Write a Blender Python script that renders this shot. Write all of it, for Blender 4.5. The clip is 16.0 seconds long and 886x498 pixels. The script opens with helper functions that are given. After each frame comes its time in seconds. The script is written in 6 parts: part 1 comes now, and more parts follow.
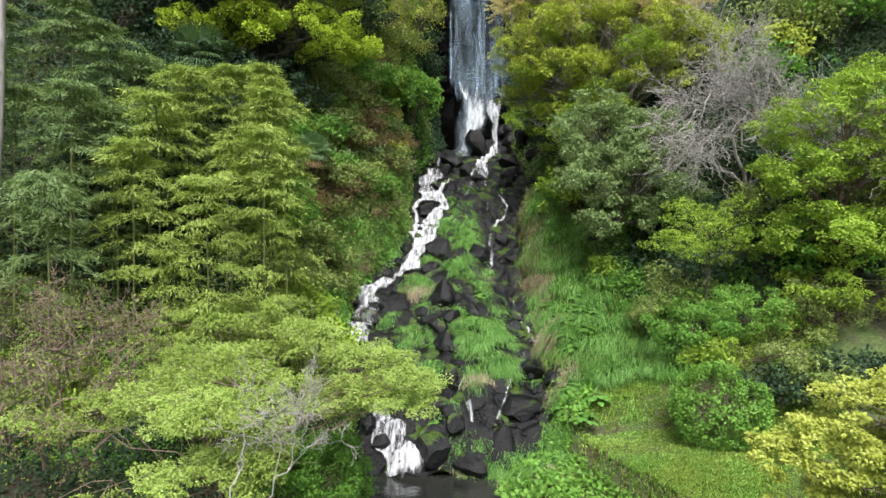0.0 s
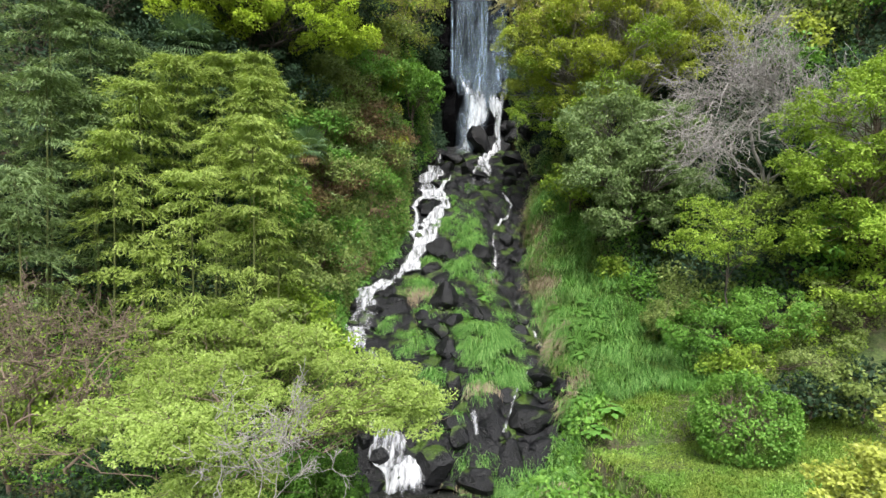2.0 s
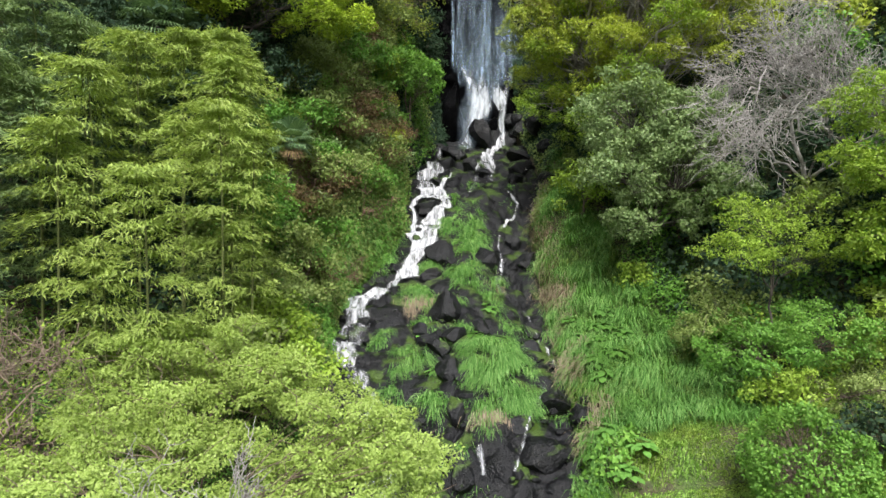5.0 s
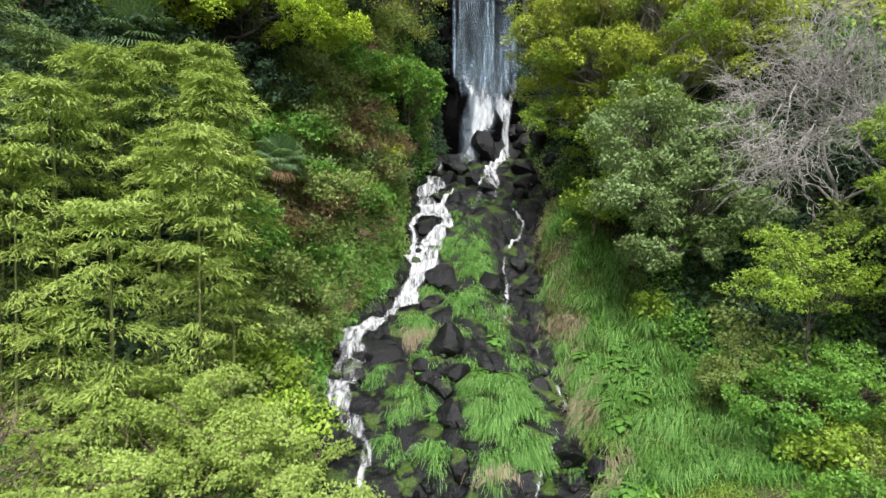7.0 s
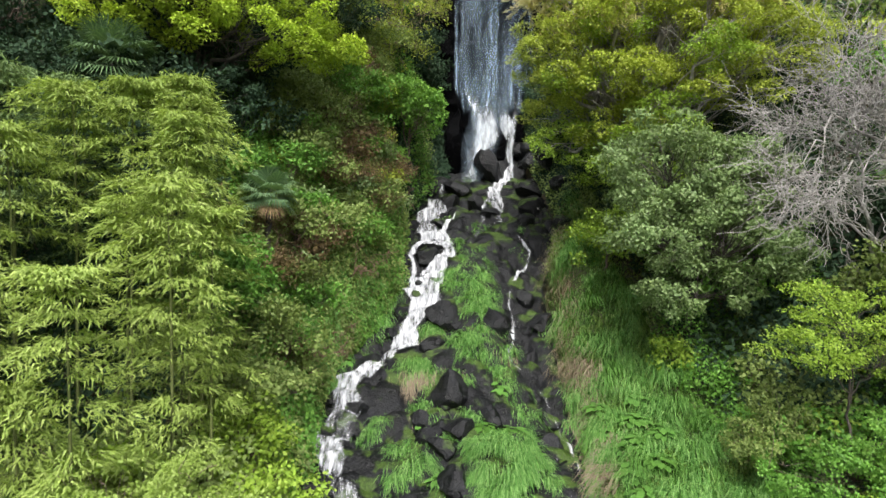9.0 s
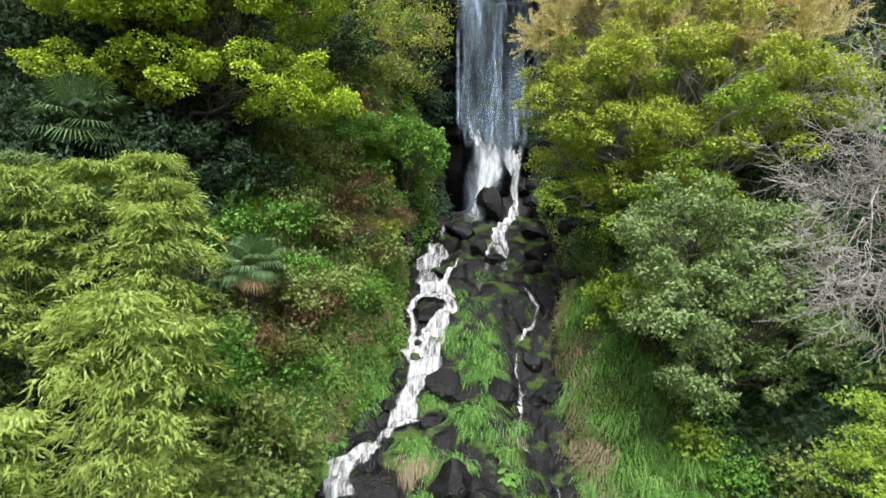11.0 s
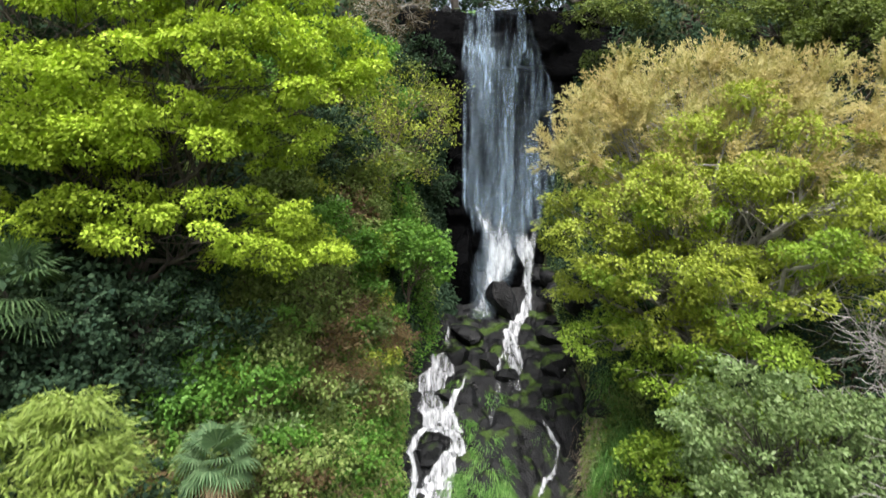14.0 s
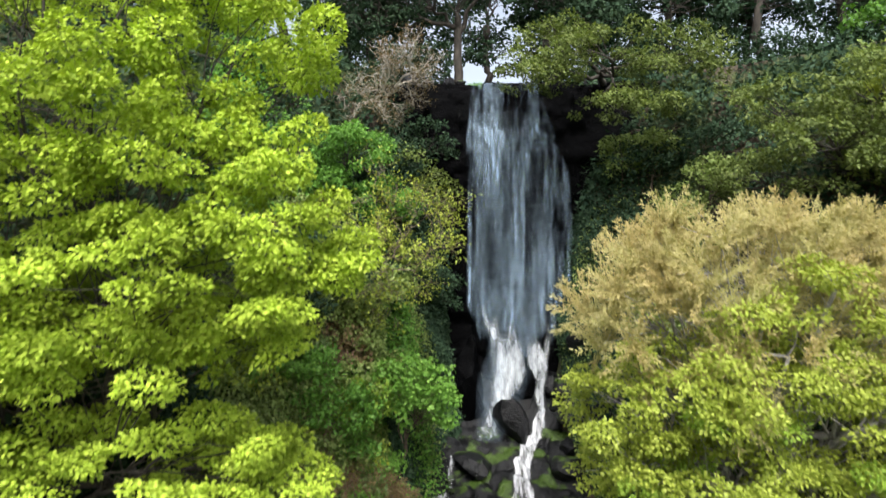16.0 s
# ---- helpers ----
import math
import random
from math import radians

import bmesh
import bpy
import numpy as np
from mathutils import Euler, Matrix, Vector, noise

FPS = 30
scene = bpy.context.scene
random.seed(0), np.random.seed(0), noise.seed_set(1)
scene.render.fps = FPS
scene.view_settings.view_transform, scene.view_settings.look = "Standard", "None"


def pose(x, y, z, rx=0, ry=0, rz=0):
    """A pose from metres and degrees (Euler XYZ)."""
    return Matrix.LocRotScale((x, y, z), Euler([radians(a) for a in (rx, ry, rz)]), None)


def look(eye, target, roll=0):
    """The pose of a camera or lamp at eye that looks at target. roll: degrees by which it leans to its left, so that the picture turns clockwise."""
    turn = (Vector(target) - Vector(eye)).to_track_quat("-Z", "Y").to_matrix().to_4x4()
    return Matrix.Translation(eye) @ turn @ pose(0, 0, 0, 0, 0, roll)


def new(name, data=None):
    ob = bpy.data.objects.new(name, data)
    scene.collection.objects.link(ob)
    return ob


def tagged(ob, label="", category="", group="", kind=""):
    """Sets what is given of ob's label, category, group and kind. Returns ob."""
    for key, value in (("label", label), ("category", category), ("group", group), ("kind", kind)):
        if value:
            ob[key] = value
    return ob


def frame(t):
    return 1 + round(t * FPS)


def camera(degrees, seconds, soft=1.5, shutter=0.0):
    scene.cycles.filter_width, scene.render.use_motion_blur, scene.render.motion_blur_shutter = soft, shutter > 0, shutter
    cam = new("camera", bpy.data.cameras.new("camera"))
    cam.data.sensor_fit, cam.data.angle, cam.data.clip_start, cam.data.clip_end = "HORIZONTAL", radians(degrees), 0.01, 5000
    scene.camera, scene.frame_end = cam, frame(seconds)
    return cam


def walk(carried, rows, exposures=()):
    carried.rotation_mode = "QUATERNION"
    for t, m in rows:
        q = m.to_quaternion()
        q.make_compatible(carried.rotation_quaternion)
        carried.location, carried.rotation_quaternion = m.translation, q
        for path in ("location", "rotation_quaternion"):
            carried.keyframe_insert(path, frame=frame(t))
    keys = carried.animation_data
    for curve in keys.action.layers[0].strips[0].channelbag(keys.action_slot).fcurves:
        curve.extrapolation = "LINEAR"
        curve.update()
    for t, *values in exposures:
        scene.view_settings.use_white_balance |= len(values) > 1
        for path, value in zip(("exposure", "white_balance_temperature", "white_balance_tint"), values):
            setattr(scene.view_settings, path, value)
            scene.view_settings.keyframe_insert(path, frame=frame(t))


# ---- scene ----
cam = camera(72.0, 16.0, 1.5, 0.5)
METRES, DEEP, EYE = 14.0, 1.376, 9.0
ROWS = [
    (0.0, 0.0, 0.0, 0.0, 0.0, 0.0, -0.0),
    (0.5, -0.0013, 0.0085, 0.0004, -0.01, -0.0, -0.01),
    (1.0, -0.0022, 0.0191, 0.0006, -0.01, -0.01, -0.01),
    (1.5, -0.0031, 0.033, 0.0007, -0.03, -0.02, -0.01),
    (2.0, -0.0043, 0.0495, 0.0015, -0.03, -0.04, -0.0),
    (2.5, -0.005, 0.0666, 0.0022, -0.06, -0.07, -0.01),
    (3.0, -0.0054, 0.0845, 0.0027, -0.07, -0.1, 0.0),
    (5.5, -0.0064, 0.17, 0.0224, -0.09, -0.16, 0.04),
    (6.0, -0.0068, 0.1859, 0.0358, -0.07, -0.11, 0.06),
    (6.5, -0.0077, 0.2013, 0.0482, -0.06, -0.06, 0.05),
    (7.0, -0.009, 0.2167, 0.062, -0.08, -0.05, 0.05),
    (7.5, -0.0091, 0.2318, 0.0771, -0.03, -0.05, 0.04),
    (8.0, -0.0097, 0.2465, 0.091, -0.01, 0.0, 0.04),
    (10.5, -0.0107, 0.3268, 0.2138, 0.11, 0.04, 0.03),
    (11.0, -0.0112, 0.3451, 0.2448, 0.14, 0.07, 0.05),
    (11.5, -0.0131, 0.3644, 0.2763, 0.16, 0.08, 0.04),
    (12.0, -0.0151, 0.3825, 0.31, 0.12, 0.04, 0.01),
    (12.5, -0.0167, 0.4031, 0.345, 0.13, 0.06, 0.01),
    (13.0, -0.0187, 0.4249, 0.3853, 0.13, 0.08, -0.0),
    (13.5, -0.0201, 0.4476, 0.4328, 0.16, 0.08, -0.01),
    (14.0, -0.0224, 0.4707, 0.4846, 0.16, 0.08, -0.03),
    (14.5, -0.0243, 0.4965, 0.539, 0.17, 0.07, -0.06),
    (15.0, -0.0256, 0.5255, 0.5991, 0.17, 0.01, -0.08),
    (15.5, -0.0272, 0.5572, 0.661, 0.13, -0.02, -0.11),
    (16.0, -0.0292, 0.5909, 0.7259, 0.1, 0.01, -0.16),
]
walk(cam, [(t, pose(METRES * x, METRES * DEEP * y, EYE + METRES * z, 90 + pitch * 0.73, roll, yaw * 0.73)) for t, x, y, z, yaw, pitch, roll in ROWS])

# ---- light ----
world = bpy.data.worlds.new("sky")
scene.world = world
world.use_nodes = True
wn = world.node_tree
sky = wn.nodes.new("ShaderNodeTexSky")
sky.sky_type = "NISHITA"
sky.sun_disc = False
sky.sun_elevation, sky.sun_rotation = radians(53), radians(180)
sky.air_density, sky.dust_density, sky.ozone_density = 1.0, 4.0, 1.0
veil = wn.nodes.new("ShaderNodeHueSaturation")
veil.inputs["Saturation"].default_value = 0.5
wn.links.new(sky.outputs[0], veil.inputs["Color"])
wn.links.new(veil.outputs[0], wn.nodes["Background"].inputs["Color"])
wn.nodes["Background"].inputs["Strength"].default_value = 0.16
sun = new("sun", bpy.data.lights.new("sun", "SUN"))
sun.data.energy, sun.data.angle, sun.data.color = 3.1, radians(25), (1.0, 0.98, 0.96)
sun.matrix_world = look((0, -32, 46), (0, 0, 4))
scene.view_settings.exposure = 0.88


# ---- materials ----
def nodes_of(name):
    m = bpy.data.materials.new(name)
    m.use_nodes = True
    t = m.node_tree
    t.nodes.clear()
    out = t.nodes.new("ShaderNodeOutputMaterial")
    return m, t, out


def add(t, kind, **values):
    n = t.nodes.new(kind)
    for key, v in values.items():
        n.inputs[key.replace("_", " ")].default_value = v
    return n


def ramp(t, fac, stops):
    r = t.nodes.new("ShaderNodeValToRGB")
    while len(r.color_ramp.elements) < len(stops):
        r.color_ramp.elements.new(0.5)
    for e, (p, c) in zip(r.color_ramp.elements, stops):
        e.position, e.color = p, (*c, 1)
    t.links.new(fac, r.inputs[0])
    return r.outputs[0]


def mix(t, fac, a, b, how="MIX"):
    n = t.nodes.new("ShaderNodeMix")
    n.data_type, n.blend_type = "RGBA", how
    if isinstance(fac, float):
        n.inputs[0].default_value = fac
    else:
        t.links.new(fac, n.inputs[0])
    for sock, v in ((n.inputs[6], a), (n.inputs[7], b)):
        if isinstance(v, tuple):
            sock.default_value = (*v, 1)
        else:
            t.links.new(v, sock)
    return n.outputs[2]


def pos(t, scale=(1, 1, 1)):
    g = t.nodes.new("ShaderNodeNewGeometry")
    m = t.nodes.new("ShaderNodeMapping")
    m.inputs["Scale"].default_value = scale
    t.links.new(g.outputs["Position"], m.inputs[0])
    return m.outputs[0]


def noise_at(t, vec, scale, detail=3.0, rough=0.55):
    n = add(t, "ShaderNodeTexNoise", Scale=scale, Detail=detail, Roughness=rough)
    t.links.new(vec, n.inputs["Vector"])
    return n.outputs[0]


def leaf_material(name, dark, mid, light, through_light=0.34, gloss=0.5, patch=0.7, patch_tone=(0.6, 0.62, 0.5), vary=0.62):
    """Leaves that differ one by one, with drifts of another tone over a metre or so."""
    m, t, out = nodes_of(name)
    g = t.nodes.new("ShaderNodeNewGeometry")
    dark, mid, light = [(q[0], q[1], q[2] * 1.85 + 0.004) for q in (dark, mid, light)]
    soft = [tuple(vary * a + (1 - vary) * b for a, b in zip(q, mid)) for q in (dark, light)]
    c = ramp(t, g.outputs["Random Per Island"], [(0.0, soft[0]), (0.5, mid), (1.0, soft[1])])
    drift = ramp(t, noise_at(t, pos(t), patch, 2.0), [(0.35, patch_tone), (0.65, (1.0, 1.0, 1.0))])
    c = mix(t, 1.0, c, drift, "MULTIPLY")
    p = add(t, "ShaderNodeBsdfPrincipled", Roughness=gloss)
    p.inputs["Specular IOR Level"].default_value = 0.2
    t.links.new(c, p.inputs["Base Color"])
    tr = t.nodes.new("ShaderNodeBsdfTranslucent")
    t.links.new(mix(t, 1.0, c, (1.0, 1.05, 0.55), "MULTIPLY"), tr.inputs[0])
    mx = t.nodes.new("ShaderNodeMixShader")
    mx.inputs[0].default_value = through_light
    t.links.new(p.outputs[0], mx.inputs[1])
    t.links.new(tr.outputs[0], mx.inputs[2])
    t.links.new(mx.outputs[0], out.inputs[0])
    return m


def bark_material(name, dark, light, scale=8.0):
    m, t, out = nodes_of(name)
    v = pos(t, (1, 1, 0.35))
    n = noise_at(t, v, scale, 5.0)
    c = ramp(t, n, [(0.3, dark), (0.7, light)])
    p = add(t, "ShaderNodeBsdfPrincipled", Roughness=0.85)
    t.links.new(c, p.inputs["Base Color"])
    b = add(t, "ShaderNodeBump", Strength=0.5, Distance=0.02)
    t.links.new(n, b.inputs["Height"])
    t.links.new(b.outputs[0], p.inputs["Normal"])
    t.links.new(p.outputs[0], out.inputs[0])
    return m


def rock_material(name, moss_level=0.62, tone=1.0, shine=0.22):
    """Wet dark basalt, with moss where it lies flat."""
    m, t, out = nodes_of(name)
    v = pos(t)
    n = noise_at(t, v, 3.0, 6.0)
    fine = noise_at(t, v, 22.0, 4.0)
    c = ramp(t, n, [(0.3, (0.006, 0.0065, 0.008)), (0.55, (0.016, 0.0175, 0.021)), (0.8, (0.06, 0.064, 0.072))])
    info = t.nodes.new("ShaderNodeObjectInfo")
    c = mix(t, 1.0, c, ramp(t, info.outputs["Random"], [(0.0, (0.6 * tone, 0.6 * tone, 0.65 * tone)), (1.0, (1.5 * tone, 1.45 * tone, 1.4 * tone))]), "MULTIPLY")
    g = t.nodes.new("ShaderNodeNewGeometry")
    sep = t.nodes.new("ShaderNodeSeparateXYZ")
    t.links.new(g.outputs["Normal"], sep.inputs[0])
    mth = t.nodes.new("ShaderNodeMath")
    mth.operation = "MULTIPLY"
    t.links.new(sep.outputs[2], mth.inputs[0])
    t.links.new(ramp(t, noise_at(t, v, 1.6, 4.0), [(0.35, (0, 0, 0)), (0.7, (1, 1, 1))]), mth.inputs[1])
    mask = ramp(t, mth.outputs[0], [(moss_level, (0, 0, 0)), (moss_level + 0.15, (1, 1, 1))])
    c = mix(t, mask, c, ramp(t, fine, [(0.3, (0.018, 0.035, 0.006)), (0.7, (0.055, 0.095, 0.014))]))
    p = add(t, "ShaderNodeBsdfPrincipled")
    p.inputs["Specular IOR Level"].default_value = shine
    t.links.new(c, p.inputs["Base Color"])
    t.links.new(ramp(t, n, [(0.3, (0.25, 0.25, 0.25)), (0.7, (0.7, 0.7, 0.7))]), p.inputs["Roughness"])
    b = add(t, "ShaderNodeBump", Strength=1.0, Distance=0.12)
    t.links.new(mix(t, 0.35, n, fine), b.inputs["Height"])
    t.links.new(b.outputs[0], p.inputs["Normal"])
    t.links.new(p.outputs[0], out.inputs[0])
    return m


def ground_material():
    m, t, out = nodes_of("forest_soil")
    v = pos(t)
    n = noise_at(t, v, 0.8, 6.0)
    fine = noise_at(t, v, 14.0, 5.0)
    soil = ramp(t, fine, [(0.3, (0.018, 0.012, 0.008)), (0.7, (0.07, 0.05, 0.03))])
    moss = ramp(t, fine, [(0.3, (0.02, 0.04, 0.008)), (0.7, (0.07, 0.11, 0.02))])
    c = mix(t, ramp(t, n, [(0.42, (0, 0, 0)), (0.58, (1, 1, 1))]), soil, moss)
    p = add(t, "ShaderNodeBsdfPrincipled", Roughness=0.9)
    t.links.new(c, p.inputs["Base Color"])
    b = add(t, "ShaderNodeBump", Strength=0.8, Distance=0.06)
    t.links.new(fine, b.inputs["Height"])
    t.links.new(b.outputs[0], p.inputs["Normal"])
    t.links.new(p.outputs[0], out.inputs[0])
    return m


def falling_water(name, across, along, low, high, white=(0.82, 0.86, 0.9), most=1.0):
    """White water in strands along the flow, clear between them."""
    m, t, out = nodes_of(name)
    uv = t.nodes.new("ShaderNodeUVMap")
    uv.uv_map = "flow"
    mp = t.nodes.new("ShaderNodeMapping")
    mp.inputs["Scale"].default_value = (across, along, 1)
    t.links.new(uv.outputs[0], mp.inputs[0])
    n = noise_at(t, mp.outputs[0], 1.0, 8.0, 0.66)
    big = t.nodes.new("ShaderNodeMapping")
    big.inputs["Scale"].default_value = (across * 0.25, along * 0.3, 1)
    t.links.new(uv.outputs[0], big.inputs[0])
    n2 = noise_at(t, big.outputs[0], 1.0, 2.0)
    s = mix(t, 0.45, n, n2)
    sep = t.nodes.new("ShaderNodeAttribute")
    sep.attribute_name = "body"
    addn = t.nodes.new("ShaderNodeMath")
    addn.operation = "ADD"
    t.links.new(s, addn.inputs[0])
    t.links.new(sep.outputs["Fac"], addn.inputs[1])
    a = ramp(t, addn.outputs[0], [(low, (0, 0, 0)), (high, (most, most, most))])
    foam = add(t, "ShaderNodeBsdfPrincipled", Roughness=0.45)
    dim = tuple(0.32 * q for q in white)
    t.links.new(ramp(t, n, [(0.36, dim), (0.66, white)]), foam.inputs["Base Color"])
    b = add(t, "ShaderNodeBump", Strength=0.9, Distance=0.14)
    t.links.new(n, b.inputs["Height"])
    t.links.new(b.outputs[0], foam.inputs["Normal"])
    foam.inputs["Subsurface Weight"].default_value = 0.0
    clear = t.nodes.new("ShaderNodeBsdfTransparent")
    mx = t.nodes.new("ShaderNodeMixShader")
    t.links.new(a, mx.inputs[0])
    t.links.new(clear.outputs[0], mx.inputs[1])
    t.links.new(foam.outputs[0], mx.inputs[2])
    t.links.new(mx.outputs[0], out.inputs[0])
    return m


def pool_material():
    m, t, out = nodes_of("pool_water")
    v = pos(t)
    n = noise_at(t, v, 5.0, 3.0)
    p = add(t, "ShaderNodeBsdfPrincipled", Roughness=0.08)
    t.links.new(ramp(t, noise_at(t, v, 1.3, 4.0), [(0.3, (0.012, 0.014, 0.013)), (0.7, (0.035, 0.036, 0.03))]), p.inputs["Base Color"])
    b = add(t, "ShaderNodeBump", Strength=0.3, Distance=0.04)
    t.links.new(n, b.inputs["Height"])
    t.links.new(b.outputs[0], p.inputs["Normal"])
    t.links.new(p.outputs[0], out.inputs[0])
    return m


SOIL = ground_material()
ROCK = rock_material("wet_basalt", 0.42, 0.3, 0.3)
# The same basalt, its colour darkened for the shade of overhanging trees.
SHADED_ROCK = rock_material("shaded_wet_basalt", 0.85, 0.09, 0.03)
POOL = pool_material()
# White water dimmed to blue-grey in these two, against too strong frontal sun.
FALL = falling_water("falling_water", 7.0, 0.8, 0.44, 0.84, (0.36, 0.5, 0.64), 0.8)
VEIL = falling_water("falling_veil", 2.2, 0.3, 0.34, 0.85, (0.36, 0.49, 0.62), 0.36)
CASCADE = falling_water("cascade_water", 9.0, 2.6, 0.43, 0.72, (0.8, 0.82, 0.86))
FOAM = falling_water("foam_water", 4.5, 1.1, 0.36, 0.72, (0.8, 0.85, 0.9))
BARK_GREY = bark_material("grey_bark", (0.13, 0.122, 0.112), (0.37, 0.35, 0.325))
BARK_BROWN = bark_material("brown_bark", (0.05, 0.035, 0.025), (0.16, 0.12, 0.09))
BARK_DARK = bark_material("dark_bark", (0.02, 0.017, 0.014), (0.07, 0.058, 0.045))
BARK_PALE = bark_material("pale_twig_bark", (0.28, 0.25, 0.2), (0.6, 0.56, 0.48))
BARK_RED = bark_material("dry_vine_bark", (0.09, 0.05, 0.03), (0.24, 0.15, 0.1))
BARK_VINE = bark_material("vine_bark", (0.07, 0.05, 0.035), (0.24, 0.18, 0.13))
CULM = bark_material("bamboo_culm", (0.06, 0.075, 0.02), (0.15, 0.17, 0.05), 3.0)
L_BAMBOO = leaf_material("bamboo_leaf", (0.16, 0.24, 0.028), (0.34, 0.45, 0.055), (0.5, 0.59, 0.11))
L_BAMBOO_DARK = leaf_material("dark_bamboo_leaf", (0.08, 0.13, 0.025), (0.19, 0.28, 0.06), (0.32, 0.42, 0.11))
L_MAPLE = leaf_material("spring_maple_leaf", (0.24, 0.36, 0.016), (0.43, 0.57, 0.03), (0.56, 0.68, 0.055), 0.28, 0.6)
L_LIGHT = leaf_material("pale_maple_leaf", (0.17, 0.255, 0.025), (0.305, 0.42, 0.048), (0.44, 0.54, 0.1))
L_OCHRE = leaf_material("ochre_bud", (0.27, 0.27, 0.05), (0.41, 0.39, 0.08), (0.52, 0.46, 0.14), 0.34, 0.6, 0.9, (0.95, 0.82, 0.8))
L_OLIVE = leaf_material("olive_young_leaf", (0.19, 0.26, 0.018), (0.37, 0.445, 0.035), (0.5, 0.56, 0.07), 0.34, 0.5, 0.7, (0.75, 0.74, 0.6))
L_LIME = leaf_material("lime_leaf", (0.13, 0.22, 0.015), (0.27, 0.41, 0.025), (0.41, 0.53, 0.055))
L_YELLOW = leaf_material("golden_maple_leaf", (0.26, 0.31, 0.025), (0.42, 0.47, 0.045), (0.54, 0.58, 0.1))
L_GREYGREEN = leaf_material("grey_green_leaf", (0.075, 0.13, 0.022), (0.18, 0.265, 0.05), (0.32, 0.4, 0.11), 0.25, 0.5)
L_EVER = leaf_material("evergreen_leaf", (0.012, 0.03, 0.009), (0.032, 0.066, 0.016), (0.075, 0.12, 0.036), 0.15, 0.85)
L_GREEN = leaf_material("fresh_green_leaf", (0.06, 0.16, 0.015), (0.14, 0.31, 0.025), (0.23, 0.43, 0.045))
L_BRIGHT = leaf_material("bright_creeper_leaf", (0.08, 0.19, 0.015), (0.17, 0.35, 0.03), (0.27, 0.46, 0.05))
L_CLIP = leaf_material("clipped_shrub_leaf", (0.06, 0.15, 0.012), (0.16, 0.34, 0.028), (0.29, 0.49, 0.055))
L_BANK = leaf_material("bank_creeper_leaf", (0.1, 0.145, 0.02), (0.225, 0.305, 0.045), (0.38, 0.45, 0.09))
L_DRY = leaf_material("dry_leaf", (0.09, 0.06, 0.015), (0.2, 0.14, 0.035), (0.34, 0.25, 0.07), 0.2)
L_GRASS = leaf_material("grass_blade", (0.06, 0.15, 0.016), (0.12, 0.26, 0.035), (0.22, 0.38, 0.06), 0.42, 0.5, 1.6, (1.3, 1.0, 0.9), 1.1)
L_LAWN = leaf_material("lawn_blade", (0.13, 0.26, 0.022), (0.24, 0.43, 0.045), (0.38, 0.57, 0.08), 0.42, 0.5, 1.2, (1.15, 0.92, 0.9), 0.9)
L_TUFT = leaf_material("tussock_blade", (0.08, 0.2, 0.022), (0.18, 0.36, 0.05), (0.34, 0.54, 0.1), 0.42, 0.5, 2.2, (0.72, 0.8, 0.7), 1.15)
L_HERB = leaf_material("herb_leaf", (0.06, 0.16, 0.02), (0.13, 0.29, 0.03), (0.22, 0.41, 0.05))
# Olive leaf as it looks in shade; the darkness is in the colour.
L_SHADE = leaf_material("shaded_olive_leaf", (0.06, 0.085, 0.012), (0.155, 0.205, 0.028), (0.29, 0.34, 0.06))
L_STRAW = leaf_material("straw_blade", (0.18, 0.14, 0.05), (0.33, 0.26, 0.1), (0.46, 0.38, 0.17), 0.2)
L_PALM = leaf_material("palm_leaf", (0.06, 0.12, 0.03), (0.13, 0.22, 0.055), (0.24, 0.34, 0.1), 0.2, 0.35)


# ---- building helpers ----
def mesh_from(name, verts, faces, material, smooth=False):
    """A mesh from vertex and face arrays, all faces of one length."""
    verts, faces = np.asarray(verts, np.float32), np.asarray(faces, np.int32)
    me = bpy.data.meshes.new(name)
    me.vertices.add(len(verts))
    me.vertices.foreach_set("co", verts.ravel())
    k = faces.shape[1]
    me.loops.add(faces.size)
    me.loops.foreach_set("vertex_index", faces.ravel())
    me.polygons.add(len(faces))
    me.polygons.foreach_set("loop_start", np.arange(0, faces.size, k, dtype=np.int32))
    me.polygons.foreach_set("loop_total", np.full(len(faces), k, np.int32))
    if smooth:
        me.polygons.foreach_set("use_smooth", np.ones(len(faces), bool))
    me.update(calc_edges=True)
    me.materials.append(material)
    return me


def part(name, me, parent, label=""):
    ob = new(name, me)
    ob.parent = parent
    if label:
        ob["label"] = label
    return ob


def thing(name, at, label, category, group="", kind=""):
    ob = new(name)
    ob.location = at
    ob.empty_display_size = 0.2
    return tagged(ob, label, category, group, kind)


def unit(v):
    return v / np.maximum(np.linalg.norm(v, axis=-1, keepdims=True), 1e-9)


def leaves(rng, at, way, length, width, fold=0.15, face=(0, 0, 1.0), broad=False, jitter=0.45):
    """Pointed leaves from the points at, along way, turned to face. broad: bent diamonds, else single blades."""
    n = len(at)
    way = unit(way)
    side = unit(np.cross(way, unit(rng.normal(size=(n, 3)) * jitter + np.asarray(face, float))))
    up = np.cross(side, way)
    ln = (length * rng.uniform(0.6, 1.25, n))[:, None]
    wd = (width * rng.uniform(0.7, 1.2, n))[:, None]
    if not broad:
        v = np.stack([at - side * wd * 0.55, at + side * wd * 0.55, at + way * ln], 1).reshape(-1, 3)
        return v, np.arange(3 * n).reshape(n, 3)
    mid = at + way * ln * 0.45 + up * ln * fold
    v = np.stack([at, mid - side * wd * 0.5, at + way * ln, mid + side * wd * 0.5], 1).reshape(-1, 3)
    return v, np.arange(4 * n).reshape(n, 4)


